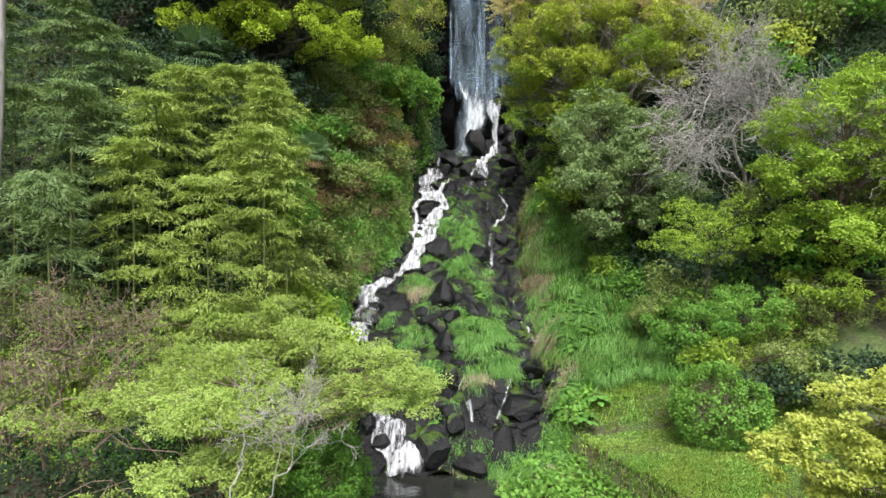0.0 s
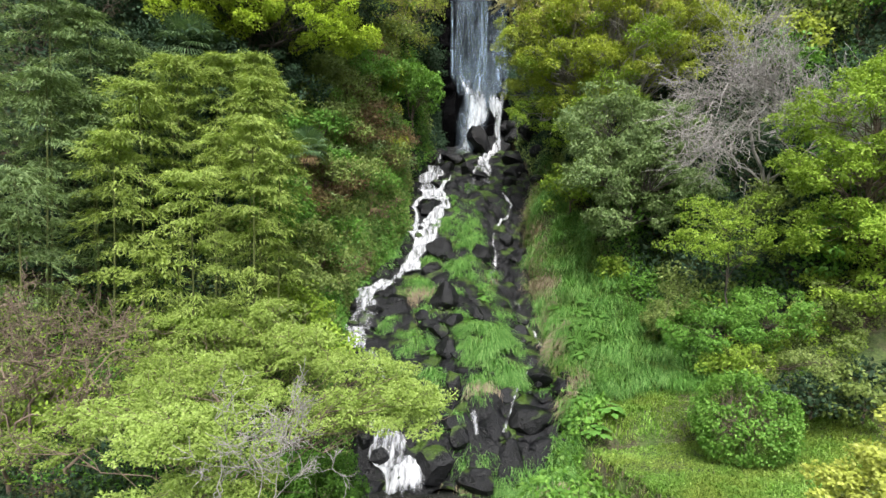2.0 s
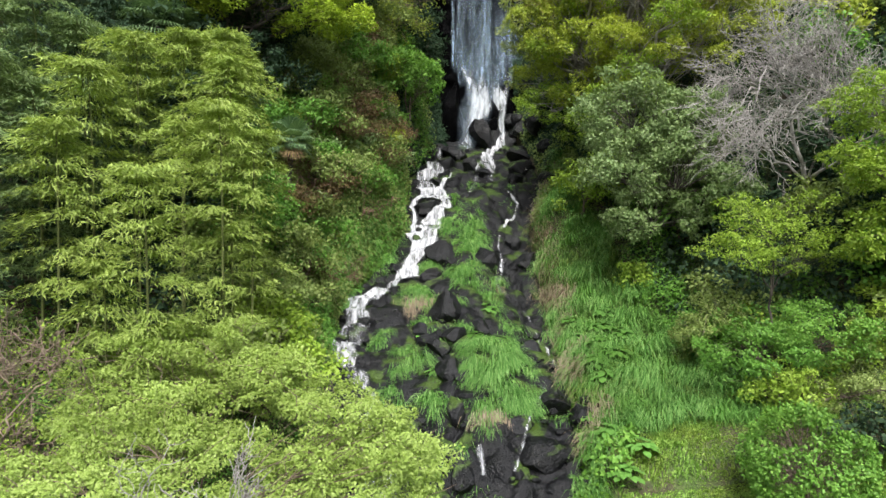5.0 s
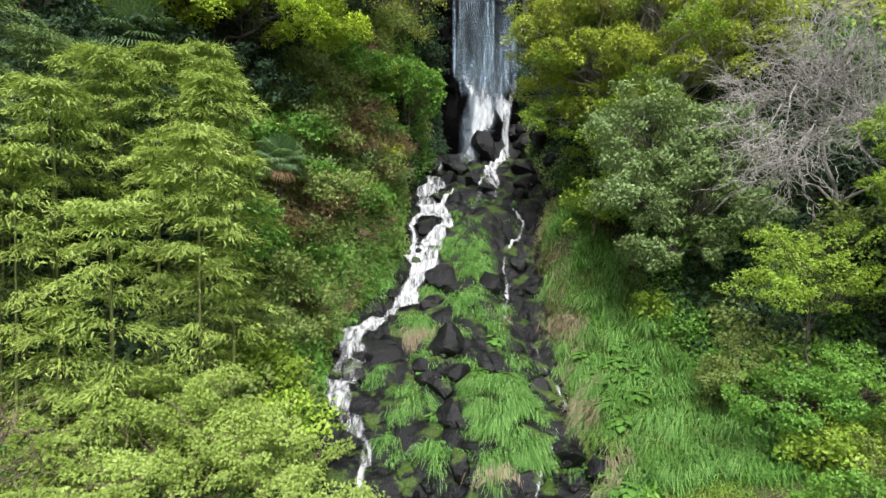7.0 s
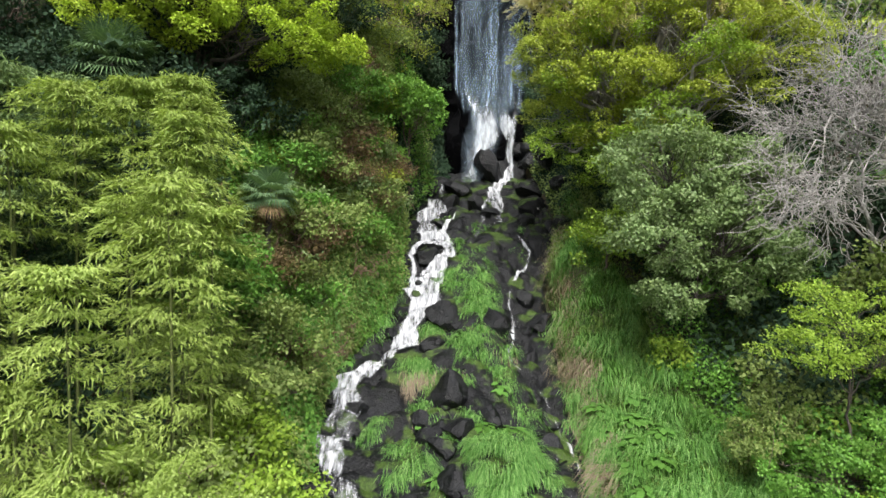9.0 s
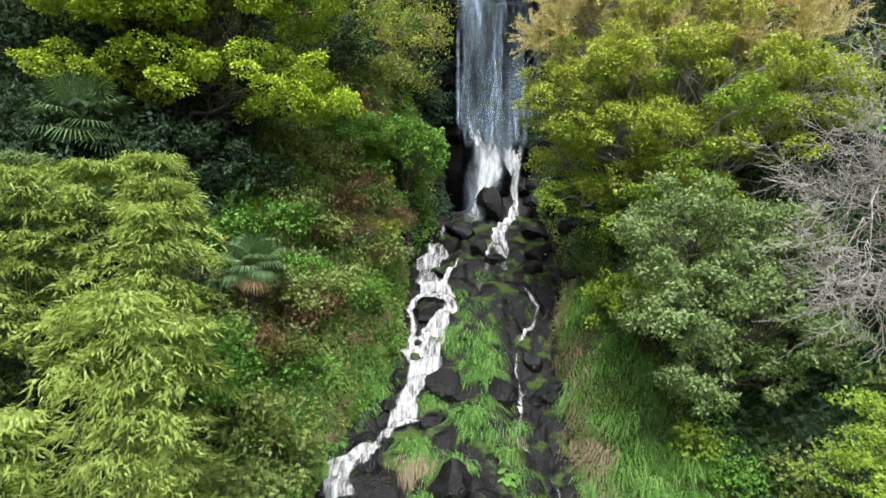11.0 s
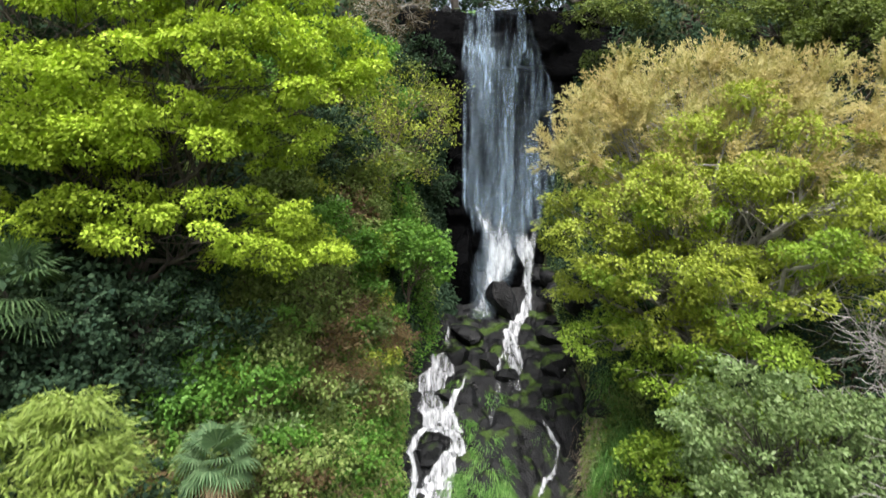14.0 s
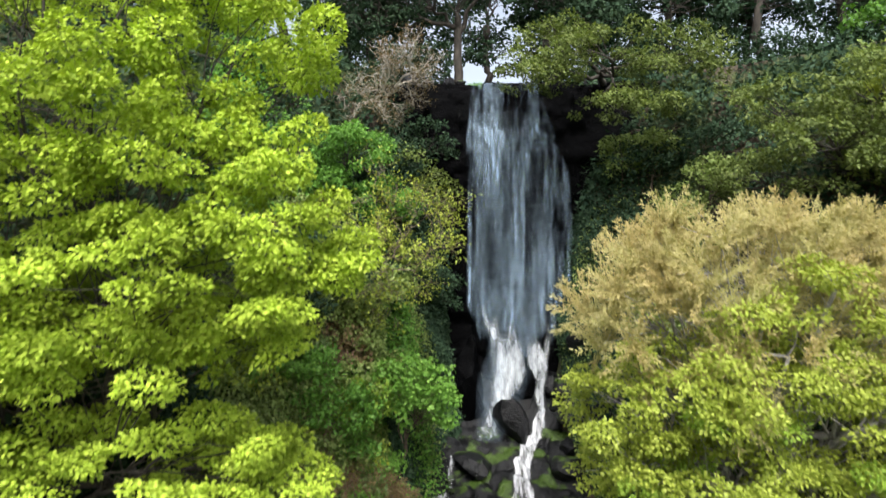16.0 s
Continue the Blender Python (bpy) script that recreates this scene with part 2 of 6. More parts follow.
def blades(rng, at, lean, length, width):
    """Grass blades that rise and bend over along lean (vectors): two quads each."""
    n = len(at)
    ln = (length * rng.uniform(0.55, 1.2, n))[:, None]
    lean = lean + rng.normal(size=(n, 3)) * 0.35
    lean[:, 2] = 0
    side = unit(np.cross(lean + 1e-4, [0, 0, 1.0])) * width * 0.5
    up = np.array([0, 0, 1.0])
    p1 = at + ln * (0.5 * up + 0.22 * lean)
    p2 = at + ln * (0.55 * up + 0.75 * lean) - up * ln * 0.15 * np.linalg.norm(lean, axis=1, keepdims=True)
    v = np.stack([at - side, at + side, p1 + side * 0.8, p1 - side * 0.8, p2 + side * 0.1, p2 - side * 0.1], 1).reshape(-1, 3)
    i = np.arange(n)[:, None] * 6
    return v, np.concatenate([i + [0, 1, 2, 3], i + [3, 2, 4, 5]], 0)


def arching(rng, at, lean, length, width):
    """Long grass blades that arch over and hang: three quads each."""
    n = len(at)
    ln = (length * rng.uniform(0.55, 1.2, n))[:, None]
    lean = lean + rng.normal(size=(n, 3)) * 0.3
    lean[:, 2] = 0
    lean = unit(lean) * np.clip(np.linalg.norm(lean, axis=1, keepdims=True), 0.35, 0.9)
    side = unit(np.cross(lean, [0, 0, 1.0])) * width * 0.5
    up = np.array([0, 0, 1.0])
    p = [at, at + ln * (0.36 * up + 0.22 * lean), at + ln * (0.44 * up + 0.6 * lean), at + ln * (0.12 * up + 0.95 * lean)]
    w = (1.0, 0.9, 0.7, 0.08)
    v = np.stack([q for k in range(4) for q in (p[k] - side * w[k], p[k] + side * w[k])], 1).reshape(-1, 3)
    i = np.arange(n)[:, None] * 8
    return v, np.concatenate([i + [0, 1, 3, 2], i + [2, 3, 5, 4], i + [4, 5, 7, 6]], 0)


class Tubes:
    """Tapered round tubes gathered into one mesh."""

    def __init__(self):
        self.v, self.f, self.n = [], [], 0

    def add(self, path, r0, r1, sides=6):
        path = np.asarray(path, float)
        k = len(path)
        d = unit(np.gradient(path, axis=0))
        ref = np.array([0.31, 0.52, 0.8]) if abs(d[0][2]) < 0.9 else np.array([1.0, 0.1, 0.0])
        a = unit(np.cross(d, ref))
        b = np.cross(d, a)
        ang = np.arange(sides) / sides * 2 * np.pi
        r = np.linspace(r0, r1, k)[:, None, None]
        ring = path[:, None] + r * (np.cos(ang)[None, :, None] * a[:, None] + np.sin(ang)[None, :, None] * b[:, None])
        self.v.append(ring.reshape(-1, 3))
        i, j = np.meshgrid(np.arange(k - 1), np.arange(sides), indexing="ij")
        j2 = (j + 1) % sides
        self.f.append(np.stack([i * sides + j, i * sides + j2, (i + 1) * sides + j2, (i + 1) * sides + j], -1).reshape(-1, 4) + self.n)
        self.n += k * sides

    def mesh(self, name, material):
        return mesh_from(name, np.concatenate(self.v), np.concatenate(self.f), material, True)


def bent(rng, a, b, sag=0.0, wobble=0.08, k=7):
    """A wavering path from a to b that sags (or arches: minus) by the way."""
    a, b = np.asarray(a, float), np.asarray(b, float)
    s = np.linspace(0, 1, k)[:, None]
    p = a + (b - a) * s
    ln = np.linalg.norm(b - a)
    p += np.sin(s * np.pi) * np.array([0, 0, -sag * ln])
    jit = rng.normal(size=(k, 3)) * wobble * ln * np.sin(s * np.pi) * 0.5
    return p + jit


# ---- the lie of the land ----
BED_Y = [-60, 4, 10, 12, 13.8, 14.3, 15.5, 17, 18.8, 20.4, 22, 23.7, 25.3, 26.5, 27.7, 29, 30.0, 30.6, 31.6]
BED_Z = [0.5, 2.2, 3.5, 3.7, 3.75, 4.5, 5.1, 5.8, 6.4, 7.3, 8.2, 9.3, 10.8, 11.6, 12.4, 13.0, 13.5, 14.5, 15.7]
LIP_Y, LIP_Z = 31.5, 24.6


def bed(y):
    return np.interp(y, BED_Y, BED_Z)


def bank_left(y):
    return np.interp(y, [9, 13, 15, 17.5, 19.3, 20.5, 21.9, 23, 25, 27, 29, 30, 31.6], [-1.5, -1.9, -2.2, -3.2, -3.3, -3.0, -2.2, -1.8, -1.7, -1.6, -0.9, -0.4, -0.3])


def bank_right(y):
    return np.interp(y, [9, 12.5, 13.5, 14.5, 16.3, 20, 23.5, 25, 26.5, 28, 30, 31.6], [1.1, 1.3, 1.7, 2.7, 2.8, 2.9, 2.9, 3.4, 3.8, 3.5, 3.3, 3.3])


def terrace_edge(y):
    return np.interp(y, [8, 9, 10.5, 12.5, 14, 15], [5.2, 4.8, 4.15, 3.25, 2.85, 2.8])


def land(x, y):
    """Height of the ground without its small relief."""
    x, y = np.asarray(x, float), np.asarray(y, float)
    s = bed(y)
    d = np.maximum(bank_left(y) - x, 0)
    a = np.interp(y, [12, 16, 18.5, 20, 22, 24, 26, 29, 31.5], [0.9, 0.9, 1.9, 2.5, 3.1, 3.6, 4.6, 4.6, 5.5])
    b = np.interp(y, [14, 18, 22, 25, 28, 31.6], [0.12, 0.35, 0.75, 1.3, 1.5, 1.2])
    left = a * (1 - np.exp(-d / 0.55)) + b * np.minimum(d, 9) + 0.25 * np.maximum(d - 9, 0)
    e = np.maximum(x - bank_right(y), 0)
    a2 = np.interp(y, [12, 13.6, 15, 17, 20, 23, 26, 29, 31.6], [0.35, 0.4, 0.8, 0.7, 0.8, 1.0, 1.6, 2.0, 4.5])
    b2 = np.interp(y, [12, 15, 20, 23, 26, 31.6], [0.05, 0.08, 0.22, 0.55, 0.95, 1.2])
    right = a2 * (1 - np.exp(-e / 0.4)) + b2 * np.minimum(e, 8) + 0.3 * np.maximum(x - 6, 0) * np.clip((y - 12) / 4, 0, 1)
    step = 0.62 * np.clip((x - terrace_edge(y)) / 0.15, 0, 1) * np.clip(15 - y, 0, 1)
    mound = 0.35 * np.exp(-((x - 0.7) / 0.9) ** 2) * np.clip((y - 14.5) / 2, 0, 1) * np.clip((26 - y) / 2, 0, 1)
    z = np.minimum(s + left + right + mound + step, LIP_Z + 0.3 + 0.02 * np.abs(x))
    top = LIP_Z + 0.01 * np.maximum(y - 32, 0) + 0.3 * np.clip(np.abs(x - 1.5) / 3 - 0.6, 0, 1)
    return np.where(y > LIP_Y + 0.5, np.maximum(z, top), z)


def fbm(x, y, seed=0):
    """Cheap smooth relief from a few crossed waves, about -1 to 1."""
    r = np.random.default_rng(seed)
    out = np.zeros(np.broadcast(x, y).shape)
    for i in range(14):
        w = 0.5 * 1.32 ** i
        ang, ph = r.uniform(0, 2 * np.pi), r.uniform(0, 2 * np.pi)
        out = out + np.sin((x * np.cos(ang) + y * np.sin(ang)) * w + ph) / w ** 0.8
    return out / 4.0


def ground_at(x, y):
    return land(x, y) + 0.12 * fbm(np.asarray(x, float), np.asarray(y, float), 5)


def grid_mesh(name, xs, ys, zs, material, smooth=True):
    xx, yy = np.meshgrid(xs, ys)
    v = np.stack([xx, yy, zs(xx, yy)], -1).reshape(-1, 3)
    n, k = len(xs), len(ys)
    i, j = np.meshgrid(np.arange(k - 1), np.arange(n - 1), indexing="ij")
    q = (i * n + j).ravel()
    return mesh_from(name, v, np.stack([q, q + 1, q + n + 1, q + n], 1), material, smooth)


xs = np.concatenate([np.array([-900, -500, -250, -120, -70, -45]), np.arange(-30, -12, 1.0), np.arange(-12, 12, 0.16), np.arange(12, 31, 1.0), np.array([45, 70, 120, 250, 500, 900])])
ys = np.concatenate([np.array([-600, -200, -80, -30, -12]), np.arange(-6, 8, 1.0), np.arange(8, 31.6, 0.16), np.arange(31.7, 34, 0.3), np.arange(34, 60, 2.0), np.array([70, 100, 160, 300, 700, 1500])])
tagged(new("ground", grid_mesh("ground", xs, ys, ground_at, SOIL)), "steep damp forest soil of a ravine with moss and leaf litter", "ground", kind="structure")

# ---- the cliff and the falls ----
def cliff():
    """The rock wall behind the falls: stacked blocks with ledges."""
    us, vs = np.arange(-5, 10.01, 0.11), np.arange(13.5, 24.75, 0.11)
    uu, vv = np.meshgrid(us, vs)
    r = np.random.default_rng(11)
    y = LIP_Y + 0.35 + 0.0 * uu
    cx, cz = r.uniform(-5, 10, 420), r.uniform(13.5, 25, 420)
    off = r.uniform(-0.16, 0.1, 420)
    best = np.full(uu.shape, 1e9)
    pick = np.zeros(uu.shape)
    tx, tz = r.normal(size=420) * 0.25, r.normal(size=420) * 0.2
    for i in range(420):
        d = ((uu - cx[i]) / 0.8) ** 2 + ((vv - cz[i]) / 0.55) ** 2
        m = d < best
        best = np.where(m, d, best)
        pick = np.where(m, off[i] + tx[i] * (uu - cx[i]) + tz[i] * (vv - cz[i]), pick)
    y = y + pick + 0.05 * fbm(uu * 3, vv * 3, 3)
    y = y - 0.55 * np.clip((22.7 - vv) / 0.3, 0, 1) * np.exp(-((uu - 1.8) / 1.7) ** 2) - 0.5 * np.clip((16.8 - vv) / 1.5, 0, 1)
    y = y - 0.9 * np.clip((np.abs(uu - 1.7) - 2.2) / 3, 0, 1) * np.clip((24 - vv) / 6, 0, 1)
    v = np.stack([uu, y, vv], -1).reshape(-1, 3)
    n = len(us)
    i, j = np.meshgrid(np.arange(len(vs) - 1), np.arange(n - 1), indexing="ij")
    q = (i * n + j).ravel()
    top = np.stack([us, np.full(n, LIP_Y + 2.0), np.full(n, 24.72)], -1)
    base = (len(vs) - 1) * n + np.arange(n - 1)
    extra = len(v) + np.arange(n - 1)
    v = np.concatenate([v, top])
    f = np.concatenate([np.stack([q, q + 1, q + n + 1, q + n], 1), np.stack([base, base + 1, extra + 1, extra], 1)])
    me = mesh_from("cliff", v, f, SHADED_ROCK, True)
    return tagged(new("cliff", me), "wet basalt cliff behind the waterfall, shade put into its dark colour", "cliff", kind="structure")


cliff()


def water_sheet(name, rows, material, parent=None, columns=24, wave=0.03, seed=0, body=0.0, edge=0.12, drape=None, run=0.0):
    """A sheet of water: rows of (left point, right point, body), which runs down from the first."""
    rows = [(np.array(a, float), np.array(b, float), c) for a, b, c in rows]
    k, n = len(rows), columns
    v, uv, bd = [], [], []
    for i, (a, b, c) in enumerate(rows):
        if i:
            run += np.linalg.norm((a + b) / 2 - (rows[i - 1][0] + rows[i - 1][1]) / 2)
        s = np.linspace(0, 1, n)[:, None]
        p = a + (b - a) * s
        ph = fbm(p[:, 0] * 5 + seed, p[:, 2] * 2 + 0 * p[:, 0], 7 + seed)
        p[:, 1] += wave * ph
        p[:, 2] += wave * 0.6 * fbm(p[:, 0] * 6, p[:, 1] * 6, 9 + seed)
        if drape is not None:
            p[:, 2] += drape(p[:, 0], p[:, 1])
        v.append(p)
        uv.append(np.stack([p[:, 0], np.full(n, run)], -1))
        rim = np.minimum(s[:, 0], 1 - s[:, 0]) * np.linalg.norm(b - a)
        bd.append(body + c - 0.35 * np.clip(1 - rim / edge, 0, 1))
    v, uv, bd = np.concatenate(v), np.concatenate(uv), np.concatenate(bd)
    i, j = np.meshgrid(np.arange(k - 1), np.arange(n - 1), indexing="ij")
    q = (i * n + j).ravel()
    f = np.stack([q + n, q + n + 1, q + 1, q], 1)
    me = mesh_from(name, v, f, material, True)
    layer = me.uv_layers.new(name="flow")
    layer.data.foreach_set("uv", uv[f.ravel()].astype(np.float32).ravel())
    at = me.attributes.new("body", "FLOAT", "POINT")
    at.data.foreach_set("value", bd.astype(np.float32))
    return part(name, me, parent)


def smooth_rows(points, step):
    """Points (x, y, z, width, body) joined by even steps."""
    p = np.array(points, float)
    s = np.concatenate([[0], np.cumsum(np.linalg.norm(np.diff(p[:, :3], axis=0), axis=1))])
    t = np.arange(0, s[-1] + step, step)
    return np.stack([np.interp(t, s, p[:, i]) for i in range(p.shape[1])], -1)


waterfall = thing("waterfall", (1.6, 30.8, 15.4), "tall white waterfall, greyed in colour for shade, dropping over a basalt cliff", "waterfall")
M0 = np.array([1.6, 30.8, 15.4])


def fall_rows(table, step=0.15):
    out = []
    for z in np.arange(table[0][0], table[-1][0] - 1e-6, -step):
        zz = [r[0] for r in table][::-1]
        l, rr, y, c = (np.interp(z, zz, [r[i] for r in table][::-1]) for i in (1, 2, 3, 4))
        out.append(((l - M0[0], y - M0[1], z - M0[2]), (rr - M0[0], y - M0[1], z - M0[2]), c))
    return out


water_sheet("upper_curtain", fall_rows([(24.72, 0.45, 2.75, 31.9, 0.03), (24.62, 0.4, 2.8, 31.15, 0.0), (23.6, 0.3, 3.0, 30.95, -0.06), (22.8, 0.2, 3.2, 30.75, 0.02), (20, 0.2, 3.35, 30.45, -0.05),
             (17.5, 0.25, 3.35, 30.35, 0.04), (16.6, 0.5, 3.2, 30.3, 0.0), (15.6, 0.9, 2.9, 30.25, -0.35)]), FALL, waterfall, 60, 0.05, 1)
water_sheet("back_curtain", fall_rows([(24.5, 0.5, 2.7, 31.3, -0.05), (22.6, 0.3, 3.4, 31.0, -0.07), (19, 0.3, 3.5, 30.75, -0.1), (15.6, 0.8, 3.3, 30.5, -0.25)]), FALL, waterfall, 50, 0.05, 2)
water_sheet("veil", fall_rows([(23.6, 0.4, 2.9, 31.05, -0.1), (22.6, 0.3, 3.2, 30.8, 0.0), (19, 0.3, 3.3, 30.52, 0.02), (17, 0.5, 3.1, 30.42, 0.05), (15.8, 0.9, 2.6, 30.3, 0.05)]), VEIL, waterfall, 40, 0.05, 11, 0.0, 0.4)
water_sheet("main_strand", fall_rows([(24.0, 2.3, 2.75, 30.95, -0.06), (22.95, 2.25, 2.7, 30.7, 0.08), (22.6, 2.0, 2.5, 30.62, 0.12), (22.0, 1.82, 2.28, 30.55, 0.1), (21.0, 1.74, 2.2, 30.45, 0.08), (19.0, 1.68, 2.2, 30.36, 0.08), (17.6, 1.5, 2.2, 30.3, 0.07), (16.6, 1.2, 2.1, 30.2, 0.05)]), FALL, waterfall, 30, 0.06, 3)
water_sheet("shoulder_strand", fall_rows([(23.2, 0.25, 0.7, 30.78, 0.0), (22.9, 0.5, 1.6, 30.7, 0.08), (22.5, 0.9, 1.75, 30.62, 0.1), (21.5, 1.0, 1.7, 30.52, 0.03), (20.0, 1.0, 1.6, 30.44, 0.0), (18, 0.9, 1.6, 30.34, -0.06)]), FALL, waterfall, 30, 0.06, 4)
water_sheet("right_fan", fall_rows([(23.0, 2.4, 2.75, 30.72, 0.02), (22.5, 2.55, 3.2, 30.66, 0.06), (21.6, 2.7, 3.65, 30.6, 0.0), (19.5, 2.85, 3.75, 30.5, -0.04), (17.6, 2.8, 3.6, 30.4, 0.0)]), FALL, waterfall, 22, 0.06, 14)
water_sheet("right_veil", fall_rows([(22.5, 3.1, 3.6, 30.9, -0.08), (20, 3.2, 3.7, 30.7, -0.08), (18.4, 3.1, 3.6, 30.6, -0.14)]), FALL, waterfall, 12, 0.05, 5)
water_sheet("right_strand", fall_rows([(17.6, 2.2, 3.25, 30.3, -0.3), (16.8, 2.1, 3.2, 30.25, -0.18), (16.1, 2.3, 3.0, 30.2, -0.08), (15.4, 2.35, 2.85, 30.15, 0.0), (14.7, 2.33, 2.78, 30.1, 0.04), (14.0, 2.42, 2.8, 30.05, 0.06), (13.5, 2.48, 2.86, 30.0, 0.08)]), FOAM, waterfall, 16, 0.06, 7, 0.0, 0.15)
water_sheet("foam", fall_rows([(17.9, 0.2, 1.6, 30.15, -0.34), (17.4, 0.3, 2.0, 30.12, -0.22), (16.9, 0.6, 2.2, 30.08, -0.12), (16.4, 0.88, 2.2, 30.05, -0.02), (15.9, 0.98, 2.15, 30.0, 0.16), (15.4, 1.05, 2.12, 29.95, 0.24), (14.85, 0.98, 1.85, 29.9, 0.2), (14.3, 0.86, 1.62, 29.82, 0.1), (13.75, 0.75, 1.48, 29.72, 0.04), (13.1, 0.6, 1.5, 29.6, 0.04)], 0.1), FOAM, waterfall, 34, 0.1, 8, 0.0, 0.35)
water_sheet("spray", fall_rows([(16.6, 0.7, 2.3, 29.9, -0.05), (15.6, 0.6, 2.5, 29.75, 0.05), (14.6, 0.4, 2.2, 29.6, 0.03), (13.4, 0.2, 1.6, 29.4, -0.05)]), VEIL, waterfall, 24, 0.05, 12, 0.0, 0.4)
water_sheet("right_splash", fall_rows([(16.5, 2.0, 2.5, 29.95, -0.15), (16.0, 2.0, 2.75, 29.9, 0.05), (15.6, 2.1, 2.8, 29.88, 0.12), (15.2, 2.3, 2.8, 29.85, 0.0)], 0.1), FOAM, waterfall, 16, 0.06, 9)

LIP_STONES = ((-1.6, 0.6), (-0.9, 0.5), (-0.3, 0.55), (0.15, 0.4), (2.95, 0.4), (3.5, 0.6), (4.2, 0.7), (5.0, 0.5), (1.55, 0.3))

xs = np.arange(-1.9, 2.2, 0.15)
ys = np.arange(10.2, 14.3, 0.15)
tagged(new("water", grid_mesh("water", xs, ys, lambda x, y: 3.92 + 0.008 * fbm(x * 6, y * 6, 8), POOL)), "dark rippled pool at the foot of the cascade", "water", kind="structure")


# ---- the rocky bed ----
BED_U, BED_V = np.arange(-4.4, 5.0, 0.05), np.arange(13.2, 32.2, 0.05)


def stones_relief(seed, count, r0, r1, rise):
    """Relief of worn stones packed side by side: the highest of many flattened, tilted domes."""
    r = np.random.default_rng(seed)
    u, v = np.meshgrid(BED_U, BED_V)
    out = np.full(u.shape, -0.12)
    for _ in range(count):
        cu, cv, rad = r.uniform(-4.3, 4.9), r.uniform(13.2, 32.1), r0 + (r1 - r0) * r.uniform() ** 1.8
        ang, flat = r.uniform(0, np.pi), r.uniform(0.65, 1.0)
        j0, j1 = np.searchsorted(BED_U, [cu - rad, cu + rad])
        i0, i1 = np.searchsorted(BED_V, [cv - rad, cv + rad])
        a, b = u[i0:i1, j0:j1] - cu, v[i0:i1, j0:j1] - cv
        p, q = (a * math.cos(ang) + b * math.sin(ang)) / rad, (b * math.cos(ang) - a * math.sin(ang)) / (rad * flat)
        d = np.maximum(np.maximum(np.abs(p), np.abs(q)) * 0.85, np.hypot(p, q) * 0.95)
        z = rise * rad * (np.sqrt(np.clip(1 - d * d, 0, 1)) - 0.45) + r.uniform(-0.05, 0.08) + r.normal() * 0.15 * a + r.normal() * 0.15 * b
        out[i0:i1, j0:j1] = np.where(d < 1, np.maximum(out[i0:i1, j0:j1], z), out[i0:i1, j0:j1])
    return out


BED_RELIEF = stones_relief(12, 2600, 0.1, 0.48, 0.62)


def relief(x, y):
    j = np.clip(np.rint((x - BED_U[0]) / 0.05).astype(int), 0, len(BED_U) - 1)
    i = np.clip(np.rint((y - BED_V[0]) / 0.05).astype(int), 0, len(BED_V) - 1)
    return BED_RELIEF[i, j]


def bed_height(x, y):
    x, y = np.asarray(x, float), np.asarray(y, float)
    w = np.clip(np.minimum(x - bank_left(y) + 0.15, bank_right(y) + 0.15 - x) / 0.3, 0, 1)
    return ground_at(x, y) + (0.14 + relief(x, y)) * w - 0.25 * (1 - w)


tagged(new("stream_bed", grid_mesh("stream_bed", np.arange(-4.2, 4.8, 0.055), np.arange(13.6, 31.9, 0.055), bed_height, ROCK, True)), "bed of packed black basalt stones under the stream", "stream bed", kind="structure")


# ---- the cascades ----
def cascade(name, label, points, seed, spread=1.0, body=-0.07, lift=0.0):
    """White water over the stones along a line of (x, y, width, body), in little steps."""
    p = smooth_rows([(x, y, float(bed(y)), w, c) for x, y, w, c in points], 0.06)
    base = p[0][:3].copy()
    ob = thing(name, base, label, "cascade")
    rows = []
    for k, q in enumerate(p):
        a, b = noise.noise(Vector((k * 0.11, seed * 3.7, 0.0))), noise.noise(Vector((k * 0.11, seed * 3.7, 9.0)))
        w = q[3] * spread * (1 + 0.3 * a)
        x = q[0] + 0.22 * q[3] * b
        rows.append(((x - w / 2 - base[0], q[1] - base[1], 0), (x + w / 2 - base[0], q[1] - base[1], 0), q[4] + 0.05 * a))

    def drape(dx, dy):
        x, y = dx + base[0], dy + base[1]
        near = [bed_height(x + a, y + b) for a, b in ((0, 0), (0.15, 0), (-0.15, 0), (0.3, 0.1), (-0.3, 0.1), (0, 0.15), (0, -0.15), (0, 0.3), (0.15, 0.3), (-0.15, 0.3))]
        step = 0.05 * np.sin(y * 11.0 + 2.0 * np.sin(x * 3.1) + seed)
        return 0.8 * np.mean(near, axis=0) + 0.2 * np.max(near, axis=0) + 0.07 + lift + step - base[2]

    for k in range(0, len(rows) - 1, 28):
        water_sheet("chute", rows[k:k + 29], CASCADE, ob, 24, 0.05, seed, body, 0.10, drape, k * 0.06)
    return ob


cascade("cascade", "foaming white water spilling off the ledge under the falls", [(1.15, 30.15, 0.5, 0.1), (1.0, 29.9, 0.6, 0.08), (0.95, 29.6, 0.95, 0.0), (0.75, 29.35, 1.1, -0.1), (0.6, 29.0, 0.6, -0.18)], 21)
cascade("cascade", "narrow white branch of the stream beside a tall black rock", [(2.6, 30.4, 0.3, 0.2), (2.58, 29.99, 0.42, 0.2), (2.14, 29.31, 0.5, 0.22), (1.88, 28.72, 0.6, 0.22), (1.76, 27.95, 0.6, 0.18), (1.76, 27.43, 0.7, 0.12), (1.86, 27.09, 0.42, 0.05), (1.74, 26.61, 0.54, 0.0), (1.68, 26.17, 0.4, -0.03), (1.65, 25.7, 0.2, -0.1)], 22)
